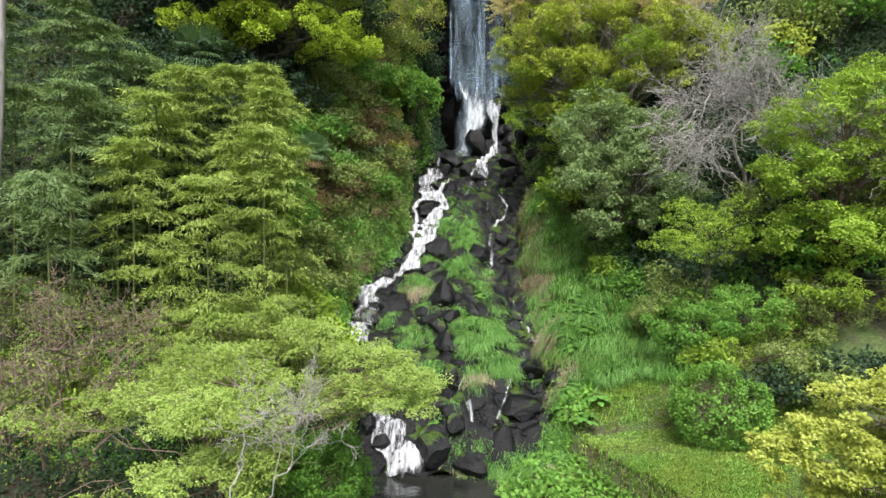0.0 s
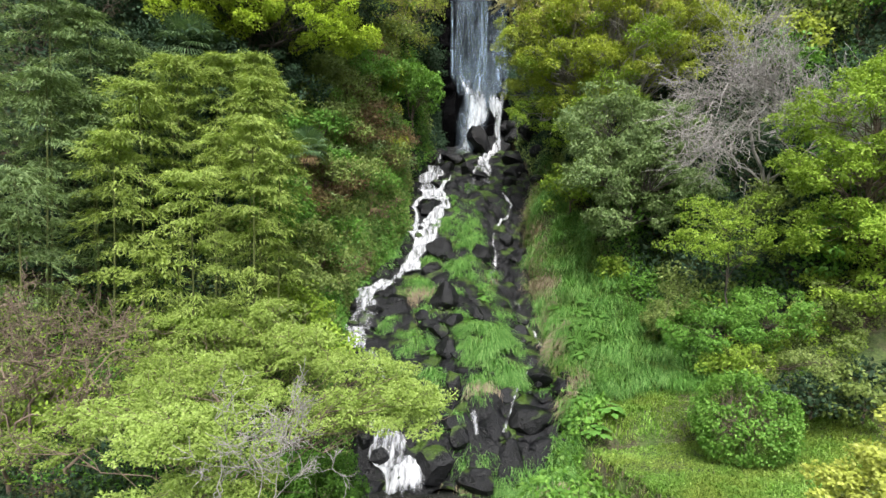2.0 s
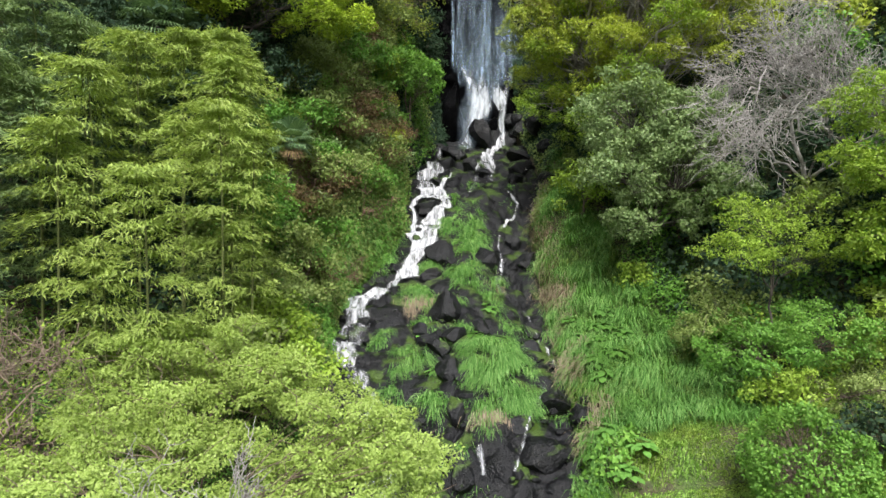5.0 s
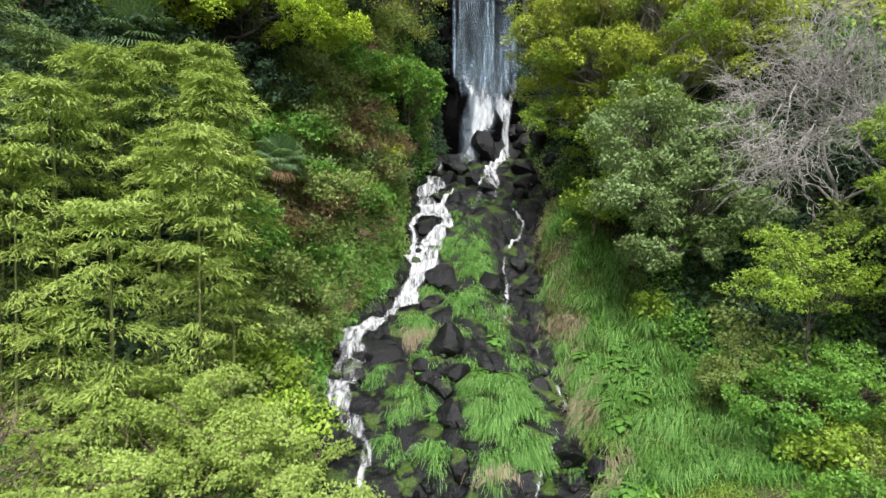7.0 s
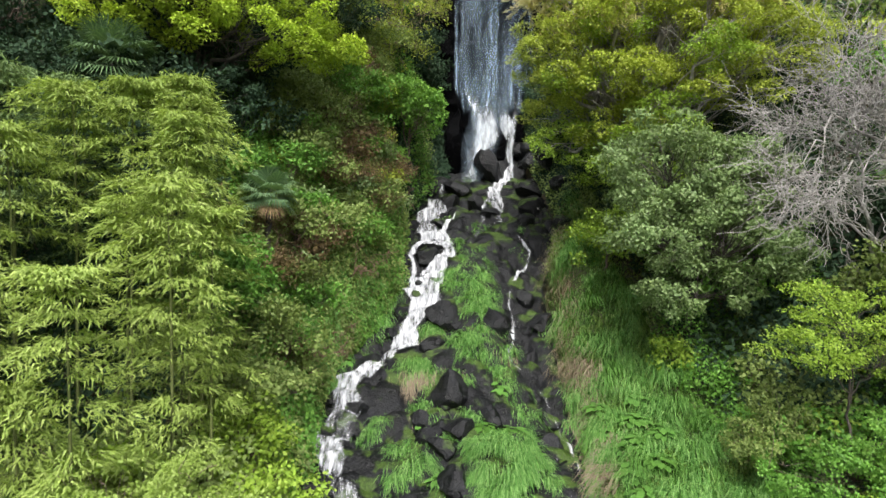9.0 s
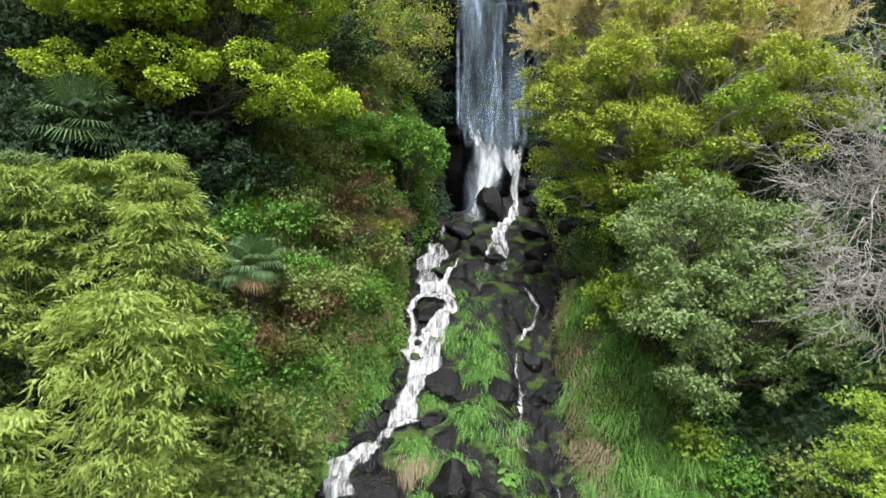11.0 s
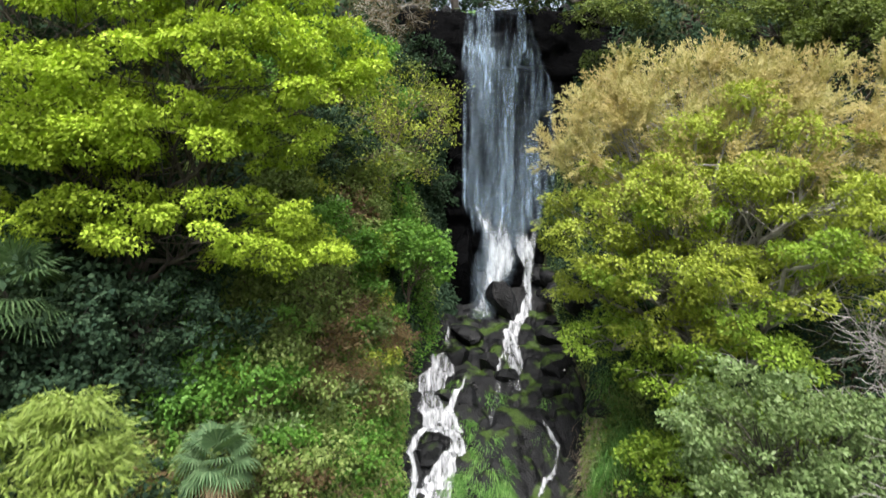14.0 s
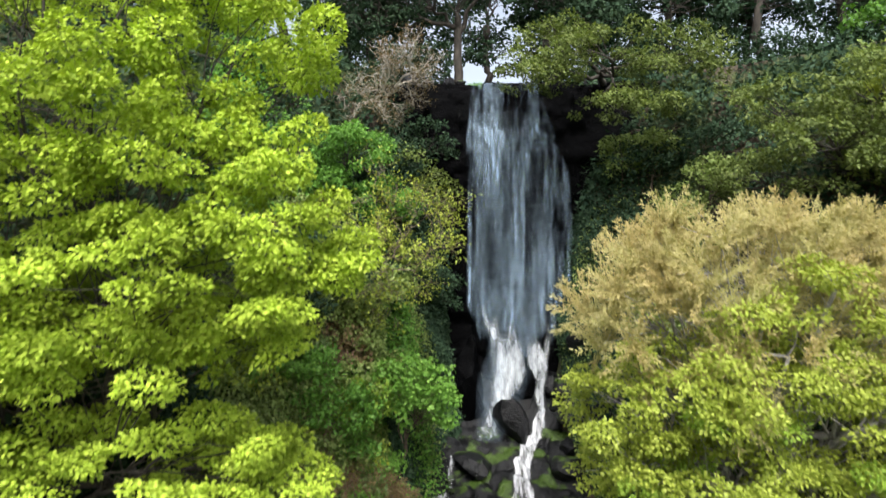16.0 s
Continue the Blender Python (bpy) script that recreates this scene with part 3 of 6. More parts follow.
cascade("rivulet", "short white spill over a mossy rock", [(1.5, 27.65, 0.2, 0.1), (1.34, 27.15, 0.26, 0.1), (1.3, 26.6, 0.26, -0.05), (1.03, 25.84, 0.3, 0.0), (0.9, 25.1, 0.24, -0.05)], 31, 1.1, 0.0, 0.05)
cascade("cascade", "broad white cascade tumbling over dark boulders", [(-0.28, 27.7, 0.25, 0.12), (-0.44, 27.21, 0.8, 0.14), (-0.55, 26.81, 1.0, 0.16), (-0.7, 26.47, 0.92, 0.14), (-0.74, 26.1, 0.7, 0.14), (-0.49, 25.52, 1.05, 0.2), (-0.38, 25.15, 1.2, 0.2), (0.04, 24.85, 0.42, 0.18), (-0.02, 24.6, 0.5, 0.18), (-0.3, 24.4, 0.7, 0.2), (-0.41, 24.2, 0.85, 0.2), (-0.55, 23.84, 1.05, 0.18)], 23)
cascade("cascade", "foaming white water sliding between black boulders", [(-0.55, 23.9, 1.05, 0.18), (-0.74, 23.41, 1.3, 0.18), (-0.68, 22.98, 0.95, 0.2), (-0.73, 22.66, 0.9, 0.22), (-0.86, 22.36, 0.6, 0.22), (-1.0, 22.07, 0.6, 0.22), (-1.05, 21.78, 0.62, 0.22), (-1.18, 21.48, 0.9, 0.22), (-1.2, 21.15, 0.85, 0.18), (-1.5, 20.9, 0.5, 0.14), (-1.72, 20.6, 0.4, 0.14), (-1.95, 20.35, 0.65, 0.16)], 33)
cascade("cascade", "white water fanning out over a dark slab", [(-1.95, 20.38, 0.65, 0.12), (-2.16, 20.12, 1.0, 0.1), (-2.44, 19.77, 0.75, 0.1), (-2.42, 19.27, 0.85, 0.09), (-2.46, 18.92, 1.0, 0.06), (-2.56, 18.48, 1.1, 0.08), (-2.6, 18.1, 1.1, 0.12), (-2.5, 17.82, 0.7, 0.1), (-2.2, 17.16, 0.6, 0.02), (-2.0, 16.74, 0.6, 0.06), (-1.63, 16.42, 0.35, 0.08), (-1.6, 15.7, 0.3, 0.1), (-1.66, 15.2, 0.35, 0.12)], 34, 0.95, -0.05, 0.06)
cascade("rivulet", "white arm of water round a black boulder", [(-0.74, 25.15, 0.35, 0.16), (-1.1, 24.88, 0.25, 0.16), (-1.22, 24.6, 0.2, 0.18), (-1.08, 24.25, 0.22, 0.18), (-1.08, 23.82, 0.26, 0.16), (-1.05, 23.4, 0.3, 0.1)], 35, 1.1, 0.0, 0.05)
cascade("cascade", "small white fall pouring into the dark pool", [(-1.68, 15.1, 0.3, 0.15), (-1.5, 14.74, 0.55, 0.12), (-1.2, 14.45, 0.95, 0.1), (-1.2, 14.2, 1.0, 0.06), (-1.2, 14.05, 0.9, 0.1), (-1.0, 13.9, 0.85, 0.18), (-0.85, 13.6, 0.95, 0.12), (-0.7, 13.3, 1.1, -0.1)], 24, 1.0, -0.03)
cascade("rivulet", "thin white rivulet between black stones", [(2.05, 25.56, 0.14, 0.06), (2.23, 25.26, 0.2, 0.08), (2.47, 24.95, 0.24, 0.12), (2.66, 24.67, 0.24, 0.1), (2.49, 24.39, 0.24, 0.06), (2.19, 24.04, 0.24, 0.06), (1.96, 23.74, 0.16, 0.05), (1.84, 23.29, 0.2, 0.05), (1.7, 22.78, 0.22, 0.05), (1.77, 22.41, 0.15, 0.05), (1.76, 21.98, 0.18, 0.08), (1.69, 21.4, 0.2, 0.06), (1.5, 20.8, 0.14, 0.0), (1.68, 20.46, 0.22, 0.05), (1.93, 20.32, 0.18, 0.05), (2.22, 19.82, 0.16, 0.05)], 25, 1.1, 0.0, 0.05)
cascade("rivulet", "thin white rivulet winding past wet stones", [(2.22, 19.85, 0.16, 0.05), (2.3, 19.3, 0.14, 0.04), (2.45, 18.75, 0.16, 0.06), (2.57, 18.3, 0.24, 0.06), (2.6, 17.6, 0.16, 0.0), (2.25, 16.75, 0.14, 0.05), (1.95, 16.1, 0.14, 0.08), (1.71, 15.57, 0.15, 0.1), (1.53, 15.0, 0.14, 0.08), (1.3, 14.45, 0.18, 0.02)], 36, 1.1, 0.0, 0.05)
cascade("rivulet", "second thread of water down a wet slab", [(2.44, 24.2, 0.12, 0.06), (2.46, 23.78, 0.12, 0.05), (2.36, 23.32, 0.13, 0.05), (2.2, 22.81, 0.13, 0.06), (2.03, 22.35, 0.12, 0.08), (1.85, 21.9, 0.14, 0.05)], 37, 1.1, 0.0, 0.05)
cascade("cascade", "diagonal white chute joining the broad cascade", [(0.33, 26.65, 0.25, 0.12), (0.1, 26.19, 0.33, 0.18), (-0.09, 25.78, 0.45, 0.2), (-0.3, 25.35, 0.5, 0.2)], 28)
cascade("rivulet", "thin trickle down the rock face beside the falls", [(-0.06, 30.3, 0.18, 0.0), (-0.18, 29.8, 0.26, 0.08), (-0.24, 29.3, 0.2, 0.02), (-0.18, 28.55, 0.22, 0.02), (-0.24, 27.7, 0.25, 0.1)], 26, 1.1, 0.0, 0.05)
cascade("rivulet", "short trickle below a mossy tussock", [(0.66, 14.9, 0.18, 0.1), (0.66, 14.5, 0.22, 0.12), (0.67, 14.2, 0.2, 0.05)], 27, 1.1, 0.0, 0.05)


# ---- boulders ----
def boulder_mesh(name, seed, sub=3):
    """A worn boulder about 1 m across, with broken faces and softened edges."""
    r = np.random.default_rng(seed)
    bm = bmesh.new()
    bmesh.ops.create_icosphere(bm, subdivisions=sub, radius=0.5)
    cuts = [(unit(r.normal(size=3)), r.uniform(0.24, 0.42)) for _ in range(16)]
    sh = r.uniform(-3, 3, 3)
    for vert in bm.verts:
        c = np.array(vert.co)
        for n, d in cuts:
            over = c @ n - d
            if over > 0:
                c = c - n * over * 0.95
        c *= 1 + 0.12 * noise.noise(Vector(c * 2.2 + sh)) + 0.1 * noise.noise(Vector(c * 5.0 + sh)) + 0.07 * noise.noise(Vector(c * 11.0 + sh))
        vert.co = c
    me = bpy.data.meshes.new(name)
    bm.to_mesh(me)
    bm.free()
    me.materials.append(ROCK)
    me.polygons.foreach_set("use_smooth", np.ones(len(me.polygons), bool))
    me.set_sharp_from_angle(angle=radians(24))
    return me


BOULDERS = [boulder_mesh("boulder", 100 + i) for i in range(9)]


def boulder(x, y, size, rng, sink=0.3, label="", lift=0.0, squash=None):
    sx, sy, sz = squash or (rng.uniform(0.8, 1.35), rng.uniform(0.8, 1.2), rng.uniform(0.6, 1.0))
    ob = new("boulder", BOULDERS[rng.integers(len(BOULDERS))])
    z = float(ground_at(x, y)) + 0.12 + size * sz * (0.5 - sink) + lift
    turn = rng.uniform(-25, 25) + 180 * rng.integers(2) if squash else rng.uniform(0, 360)
    ob.matrix_world = pose(x, y, z, rng.uniform(-14, 14), rng.uniform(-14, 14), turn) @ Matrix.Diagonal((size * sx, size * sy, size * sz, 1))
    return tagged(ob, label or "dark wet worn basalt boulder in the stream bed", "rock", "stream boulders")


rng = np.random.default_rng(77)
for x, y, w, h, text in ((0.3, 30.35, 1.55, 4.0, "smooth rock beside the foot of the falls, blackened for shade"), (1.78, 29.7, 1.15, 2.6, "tall black pointed rock splitting the foot of the falls"), (1.06, 27.3, 0.68, 1.1, "rounded upright boulder greened by moss"),
                         (0.55, 28.7, 1.3, 0.9, "low black rock below the ledge"), (-0.2, 28.9, 1.0, 1.2, "dark rock beside the trickle"), (0.1, 27.6, 0.95, 0.9, "dark rock between two branches of the stream"), (-0.75, 28.3, 1.1, 1.1, "black rock at the foot of the bank"),
                         (-0.62, 24.75, 1.05, 0.8, "black boulder parting the white cascade"), (-0.92, 23.8, 0.36, 0.6, "small black rock in the white cascade"), (-0.9, 23.25, 0.42, 0.6, "small black rock in the white cascade"), (-0.38, 23.5, 0.3, 0.5, "small black rock in the white cascade"), (-0.3, 26.3, 0.55, 0.6, "wet black rock in the cascade"),
                         (-0.1, 22.3, 1.2, 1.0, "big black slab beside the cascade"), (-0.5, 21.4, 0.8, 0.75, "dark boulder below a slab"), (-1.56, 24.5, 0.8, 0.8, "wet black rock at the cascade's edge"), (-1.4, 22.75, 0.55, 0.7, "wet black rock at the cascade's edge"), (-1.55, 21.9, 0.5, 0.6, "wet black rock at the cascade's edge"),
                         (1.45, 26.95, 0.85, 0.7, "dark rock under a white spill"), (1.86, 27.75, 0.3, 0.6, "narrow rock in the white branch"), (1.35, 22.0, 0.95, 1.1, "wet tilted slab beside the rivulet"), (2.25, 23.3, 0.65, 0.9, "wet slab between two threads of water"), (2.6, 22.4, 0.8, 0.9, "dark boulder under the grass bank"),
                         (0.04, 19.4, 1.0, 1.15, "grey cracked boulder amid the tussocks"), (0.25, 18.6, 0.72, 0.7, "dark boulder below a tussock"), (-0.49, 18.4, 0.85, 0.8, "dark boulder below a tussock"), (-0.1, 18.05, 0.75, 0.75, "dark boulder among the tussocks"), (0.08, 17.0, 0.75, 0.8, "dark boulder among the tussocks"), (0.9, 18.95, 0.72, 0.55, "dark boulder above the grassy mound"),
                         (-1.5, 20.75, 0.5, 0.6, "wet black rock in the cascade"), (-2.15, 20.6, 0.6, 0.6, "wet black rock in the cascade"), (-2.1, 19.45, 0.72, 0.6, "rounded black rock in the cascade"), (-2.55, 19.55, 0.55, 0.85, "round black rock in the cascade"), (-2.15, 18.9, 0.4, 0.7, "small black rock in the cascade"), (-2.75, 18.75, 0.6, 0.75, "wet black slab in the fanning water"),
                         (2.4, 16.5, 1.0, 0.8, "big flat dark boulder among wet stones"), (2.3, 19.3, 0.6, 0.5, "dark stone beside the rivulet"), (1.95, 15.05, 1.2, 0.7, "broad dark boulder with a cracked face"), (1.57, 15.7, 0.7, 0.5, "dark stone beside the rivulet"), (-0.2, 14.05, 1.0, 1.0, "grey boulder at the edge of the pool"),
                         (-1.0, 13.95, 0.52, 0.55, "small black rock in the pool's foam"), (0.62, 13.8, 0.95, 0.95, "big grey boulder with dry grass at the edge of the pool"), (-1.75, 14.45, 0.55, 0.8, "black rock parting the small fall"), (-1.45, 14.25, 0.6, 0.55, "black rock parting the small fall"), (-1.6, 13.85, 0.75, 0.45, "black rock at the edge of the pool"),
                         (0.17, 14.8, 0.8, 0.6, "dark rock above the pool"), (0.32, 14.3, 0.6, 0.75, "mossy rock above the pool"), (0.2, 15.8, 0.5, 0.9, "dark upright rock beside the mound"), (2.9, 27.2, 1.1, 1.0, "black rock of the steep bank"), (3.0, 28.4, 1.2, 1.2, "black rock of the steep bank"), (2.7, 26.4, 0.9, 0.9, "black rock of the steep bank")):
    ob = boulder(x, y, 1.0, rng, 0.3, text, 0.0, (w * 1.12, w * 0.95, h))
    # This rock takes the cliff's darkened basalt, with shade in the colour.
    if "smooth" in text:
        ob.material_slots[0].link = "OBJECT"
        ob.material_slots[0].material = SHADED_ROCK
for _ in range(40):
    y = rng.uniform(14.5, 30.0)
    lo, hi = float(bank_left(y)) - 0.1, float(bank_right(y)) + 0.2
    x = rng.uniform(lo, hi)
    if y > 20 and -1.3 < x < 0.3 or y > 25.5 and x < 2.3 or y < 21 and x < -0.9:
        continue
    boulder(x, y, rng.uniform(0.35, 0.8), rng, 0.42)
for x, size in LIP_STONES:
    boulder(x, LIP_Y + 0.6, size, rng, 0.45, "dark stone on the lip of the falls", 0.0)
for _ in range(60):
    y = rng.uniform(13.9, 19.5)
    boulder(rng.uniform(0.9, 3.0) if rng.random() < 0.75 else rng.uniform(-0.8, 0.9), y, rng.uniform(0.14, 0.36), rng, 0.25, "small wet black stone in the stream bed", 0.05)
for _ in range(18):
    y = rng.uniform(24.5, 31.0)
    x = float(bank_right(y)) + rng.uniform(-0.4, 1.1)
    boulder(x, y, rng.uniform(0.5, 1.4), rng, 0.38, "black wet rock of the steep bank")


# ---- trees ----
def clump_hubs(rng, centre, radii, clump, low, uneven):
    """Places of leaf clumps over an uneven ellipsoid, spaced apart so that gaps stay between them."""
    a, b, c = radii
    area = 4 * np.pi * (((a * b) ** 1.6 + (a * c) ** 1.6 + (b * c) ** 1.6) / 3) ** 0.625
    n = max(4, int(0.8 * area * (1 - low) / 2 / (np.pi * clump ** 2)))
    d = unit(rng.normal(size=(n * 7, 3)))
    d = d[d[:, 2] > low]
    at = centre + d * np.asarray(radii) * rng.uniform(1 - 1.4 * uneven, 1 + 0.6 * uneven, (len(d), 1))
    keep = []
    for i in range(len(at)):
        if len(keep) >= n:
            break
        if not keep or np.min(np.linalg.norm(at[keep] - at[i], axis=1)) > 0.9 * clump:
            keep.append(i)
    return at[keep], d[keep]


def clump_leaves(rng, hubs, out, clump, flat, size, cover, style):
    """Leaves over small domes. layer: flat drooping tiers; dome: rounded heads; plume: fine shoots that point outwards."""
    rc = clump * rng.uniform(0.6, 1.35, len(hubs))
    n = np.maximum(8, (cover * 2 * np.pi * rc ** 2 * (0.5 + 0.5 * flat) / (0.5 * size[0] * size[1]))).astype(int)
    r, o = np.repeat(rc, n)[:, None], np.repeat(out, n, 0)
    d = unit(rng.normal(size=(n.sum(), 3)) + np.array([0, -0.15, 0.35]))
    off = d * r * rng.uniform(0.35, 1.0, (len(d), 1)) ** 0.45
    tilt = np.repeat(rng.normal(size=(len(hubs), 2)) * 0.16, n, 0)
    off[:, 2] = off[:, 2] * flat + off[:, 0] * (tilt[:, 0] + 0.2 * o[:, 0]) + off[:, 1] * (tilt[:, 1] + 0.2 * o[:, 1])
    lumpy = 1 + 0.3 * np.sin(off[:, :1] * 9 / clump * 0.3 + r * 40) * np.sin(off[:, 1:2] * 7 / clump * 0.3 + r * 70)
    off = off * lumpy
    at = np.repeat(hubs, n, 0) + off
    wild = rng.normal(size=(len(at), 3))
    if style == "plume":
        shoot = (np.arange(len(at)) * 0.618034 * 14 % 14).astype(int)
        turn = rng.normal(size=(len(hubs), 14, 3)) * 0.75 + np.array([0, -0.1, 0.45])
        line = unit(o * 0.55 + turn[np.repeat(np.arange(len(hubs)), n), shoot])
        at = np.repeat(hubs, n, 0) + line * r * rng.uniform(-0.2, 1.7, (len(at), 1)) + wild * 0.022
        way, face = line + wild * 0.5, np.array([0, -1.0, 0.6])
    elif style == "layer":
        way, face = off / r + wild * 0.5 + np.array([0, 0, -0.3]), d * 0.35 + np.array([0, -0.25, 0.8])
    else:
        way, face = wild + d * 0.35 + np.array([0, 0, -0.25]), d * 0.9 + np.array([0, -0.1, 0.35])
    return leaves(rng, at, way, size[0], size[1], 0.1, face, style != "plume", 0.3)


def tree(name, label, base, fork, blobs, leaf, bark, seed, trunk_r=0.12, size=(0.09, 0.06), clump=0.34, flat=0.5, cover=1.0, category="tree", low=-0.45, style="dome", lean_k=0.05, bare=0.0, uneven=0.2):
    """A tree: trunk to its fork, and for each blob (centre, radii[, leaf[, cover]]) a limb with twigs and a crown of leaf clumps."""
    rng = np.random.default_rng(seed)
    base = np.array([base[0], base[1], float(ground_at(base[0], base[1])) - 0.1 if len(base) < 3 else base[2]])
    ob = thing(name, base, label, category)
    fork = np.array(fork, float) - base
    tb = Tubes()
    tb.add(bent(rng, (0, 0, 0), fork, 0, lean_k, 9), trunk_r, trunk_r * 0.62, 8)
    part("trunk", tb.mesh("trunk", bark), ob)
    for blob in blobs:
        c, rad = np.array(blob[0], float) - base, np.array(blob[1], float)
        mat = blob[2] if len(blob) > 2 else leaf
        dense = cover * (blob[3] if len(blob) > 3 else 1.0)
        hubs, out = clump_hubs(rng, c, rad, clump, low, uneven)
        limb = Tubes()
        path = bent(rng, fork * rng.uniform(0.75, 1.0), c + np.array([0, 0, -0.2 * rad[2]]), -0.08, 0.12, 8)
        limb.add(path, trunk_r * 0.5, trunk_r * 0.16, 6)
        for h in hubs:
            s = path[rng.integers(3, 8)]
            way = bent(rng, s, h, -0.08, 0.12, 4)
            limb.add(way, max(0.006, trunk_r * 0.12), 0.004, 3)
            for _ in range(int(bare + rng.random() * (bare > 0))):
                limb.add(bent(rng, way[rng.integers(1, 4)], h + rng.normal(size=3) * clump * 0.9 + np.array([0, 0, 0.3 * clump]), 0, 0.15, 4), 0.006, 0.003, 3)
        part("limb", limb.mesh("limb", bark), ob)
        fine = mat == L_OCHRE
        v, f = clump_leaves(rng, hubs, out, clump, 0.8 if fine else flat, (0.07, 0.024) if fine else size, dense, "plume" if fine else style)
        part("crown", mesh_from("crown", v, f, mat), ob)
    return ob


def bare_tree(name, label, base, height, spread, bark, seed, trunk_r=0.14, levels=5, way=(0, 0, 1), lift=0.15, category="tree", kids=(3, 5), wobble=0.13, first=None, thin=0.004):
    """A leafless tree of forking twigs."""
    rng = np.random.default_rng(seed)
    base = np.array([base[0], base[1], float(ground_at(base[0], base[1])) - 0.1 if len(base) < 3 else base[2]])
    ob = thing(name, base, label, category)
    groups = {"trunk": Tubes(), "twigs": Tubes()}
    tips = []

    def grow(p, d, ln, r, level):
        d = unit(d)
        end = p + d * ln
        path = bent(rng, p, end, -0.05 if level < 2 else 0.06, wobble, 6)
        groups["trunk" if level == 0 else "twigs"].add(path, r, max(r * 0.55, thin * 0.7), 7 if level < 2 else 4 if level < 4 else 3)
        if level == levels:
            tips.append(end)
            return
        for _ in range(rng.integers(kids[0], kids[1] + 1)):
            s = path[rng.integers(2, 6)]
            nd = d * 0.75 + rng.normal(size=3) * spread + np.array([0, 0, lift])
            grow(s, nd, ln * rng.uniform(0.55, 0.85), max(r * 0.5, thin), level + 1)

    grow(np.zeros(3), np.array(way, float), first or height * 0.36, trunk_r, 0)
    part("trunk", groups["trunk"].mesh("trunk", bark), ob)
    part("twig_crown", groups["twigs"].mesh("twig_crown", bark), ob) if levels else None
    return ob, np.array(tips)


def bamboo(base, top, seed, leaf, low=0.25, reach_most=0.95, arch=0.2):
    """One culm with flat tiers of drooping leaf sprays, wide below and pointed at the nodding head."""
    rng = np.random.default_rng(seed)
    b = np.array([base[0], base[1], float(ground_at(base[0], base[1])) - 0.05])
    ob = thing("bamboo", b, "feathery light green bamboo bowing at its head", "bamboo", "bamboo grove")
    t = np.array(top, float) - b + np.array([rng.normal() * 0.15, 0, 0])
    s = np.linspace(0, 1, 22)
    path = np.stack([t[0] * s ** 2.2, t[1] * s ** 2.2, t[2] * np.sin(s * np.pi * (0.5 + arch * 0.4))], -1)
    culm = Tubes()
    culm.add(path, 0.03, 0.005, 6)
    part("culm", culm.mesh("culm", CULM), ob)
    vs, fs, n = [], [], 0
    br = Tubes()
    step = 0.42 / t[2]
    for tier in np.arange(low + rng.uniform(-0.04, 0.04), 1.0, step):
        taper = (1.02 - tier) / (1.02 - low)
        most = reach_most * min(1.0, 0.16 + 1.5 * taper) * rng.uniform(0.7, 1.15)
        turn = rng.uniform(0, 6.28)
        for q in range(7):
            i = min(1.0, tier + rng.normal() * 0.15 * step)
            p = np.array([np.interp(i, s, path[:, k]) for k in range(3)])
            reach = most * rng.uniform(0.4, 1.25) + 0.05
            a = turn + q * 0.9 + rng.normal() * 0.4
            d = np.array([math.cos(a), math.sin(a), 0.0])
            rise = rng.uniform(0.25, 0.6) + 0.5 * (1 - min(1.0, taper * 2.5))
            u = np.linspace(0, 1, 6)
            bp = p + d * reach * u[:, None] + np.array([0, 0, 1.0]) * reach * (rise * u - 0.62 * u * u)[:, None]
            br.add(bp, 0.005, 0.002, 3)
            k = int(105 * (0.25 + reach * 0.75))
            w = rng.uniform(0.12, 1.0, k) ** 0.7
            at = np.stack([np.interp(w, u, bp[:, c]) for c in range(3)], -1)
            across = np.array([-d[1], d[0], 0])
            off = rng.normal(size=(k, 1)) * (0.07 + 0.10 * w[:, None]) * min(1.0, 0.4 + reach)
            at = at + off * across + rng.normal(size=(k, 3)) * np.array([0.04, 0.04, 0.028]) - np.array([0, 0, 0.7]) * off ** 2
            way = d * 0.75 + across * off * 3.0 + rng.normal(size=(k, 3)) * 0.38
            way[:, 2] -= 0.38
            v, f = leaves(rng, at, way, 0.14, 0.026, 0.08, d * 0.25 + np.array([0, -0.1, 1.0]), False, 0.4)
            vs.append(v)
            fs.append(f + n)
            n += len(v)
    tagged(part("branch_spray", br.mesh("branch_spray", CULM), ob), kind="stuff")
    part("foliage", mesh_from("foliage", np.concatenate(vs), np.concatenate(fs), leaf), ob)
    return ob


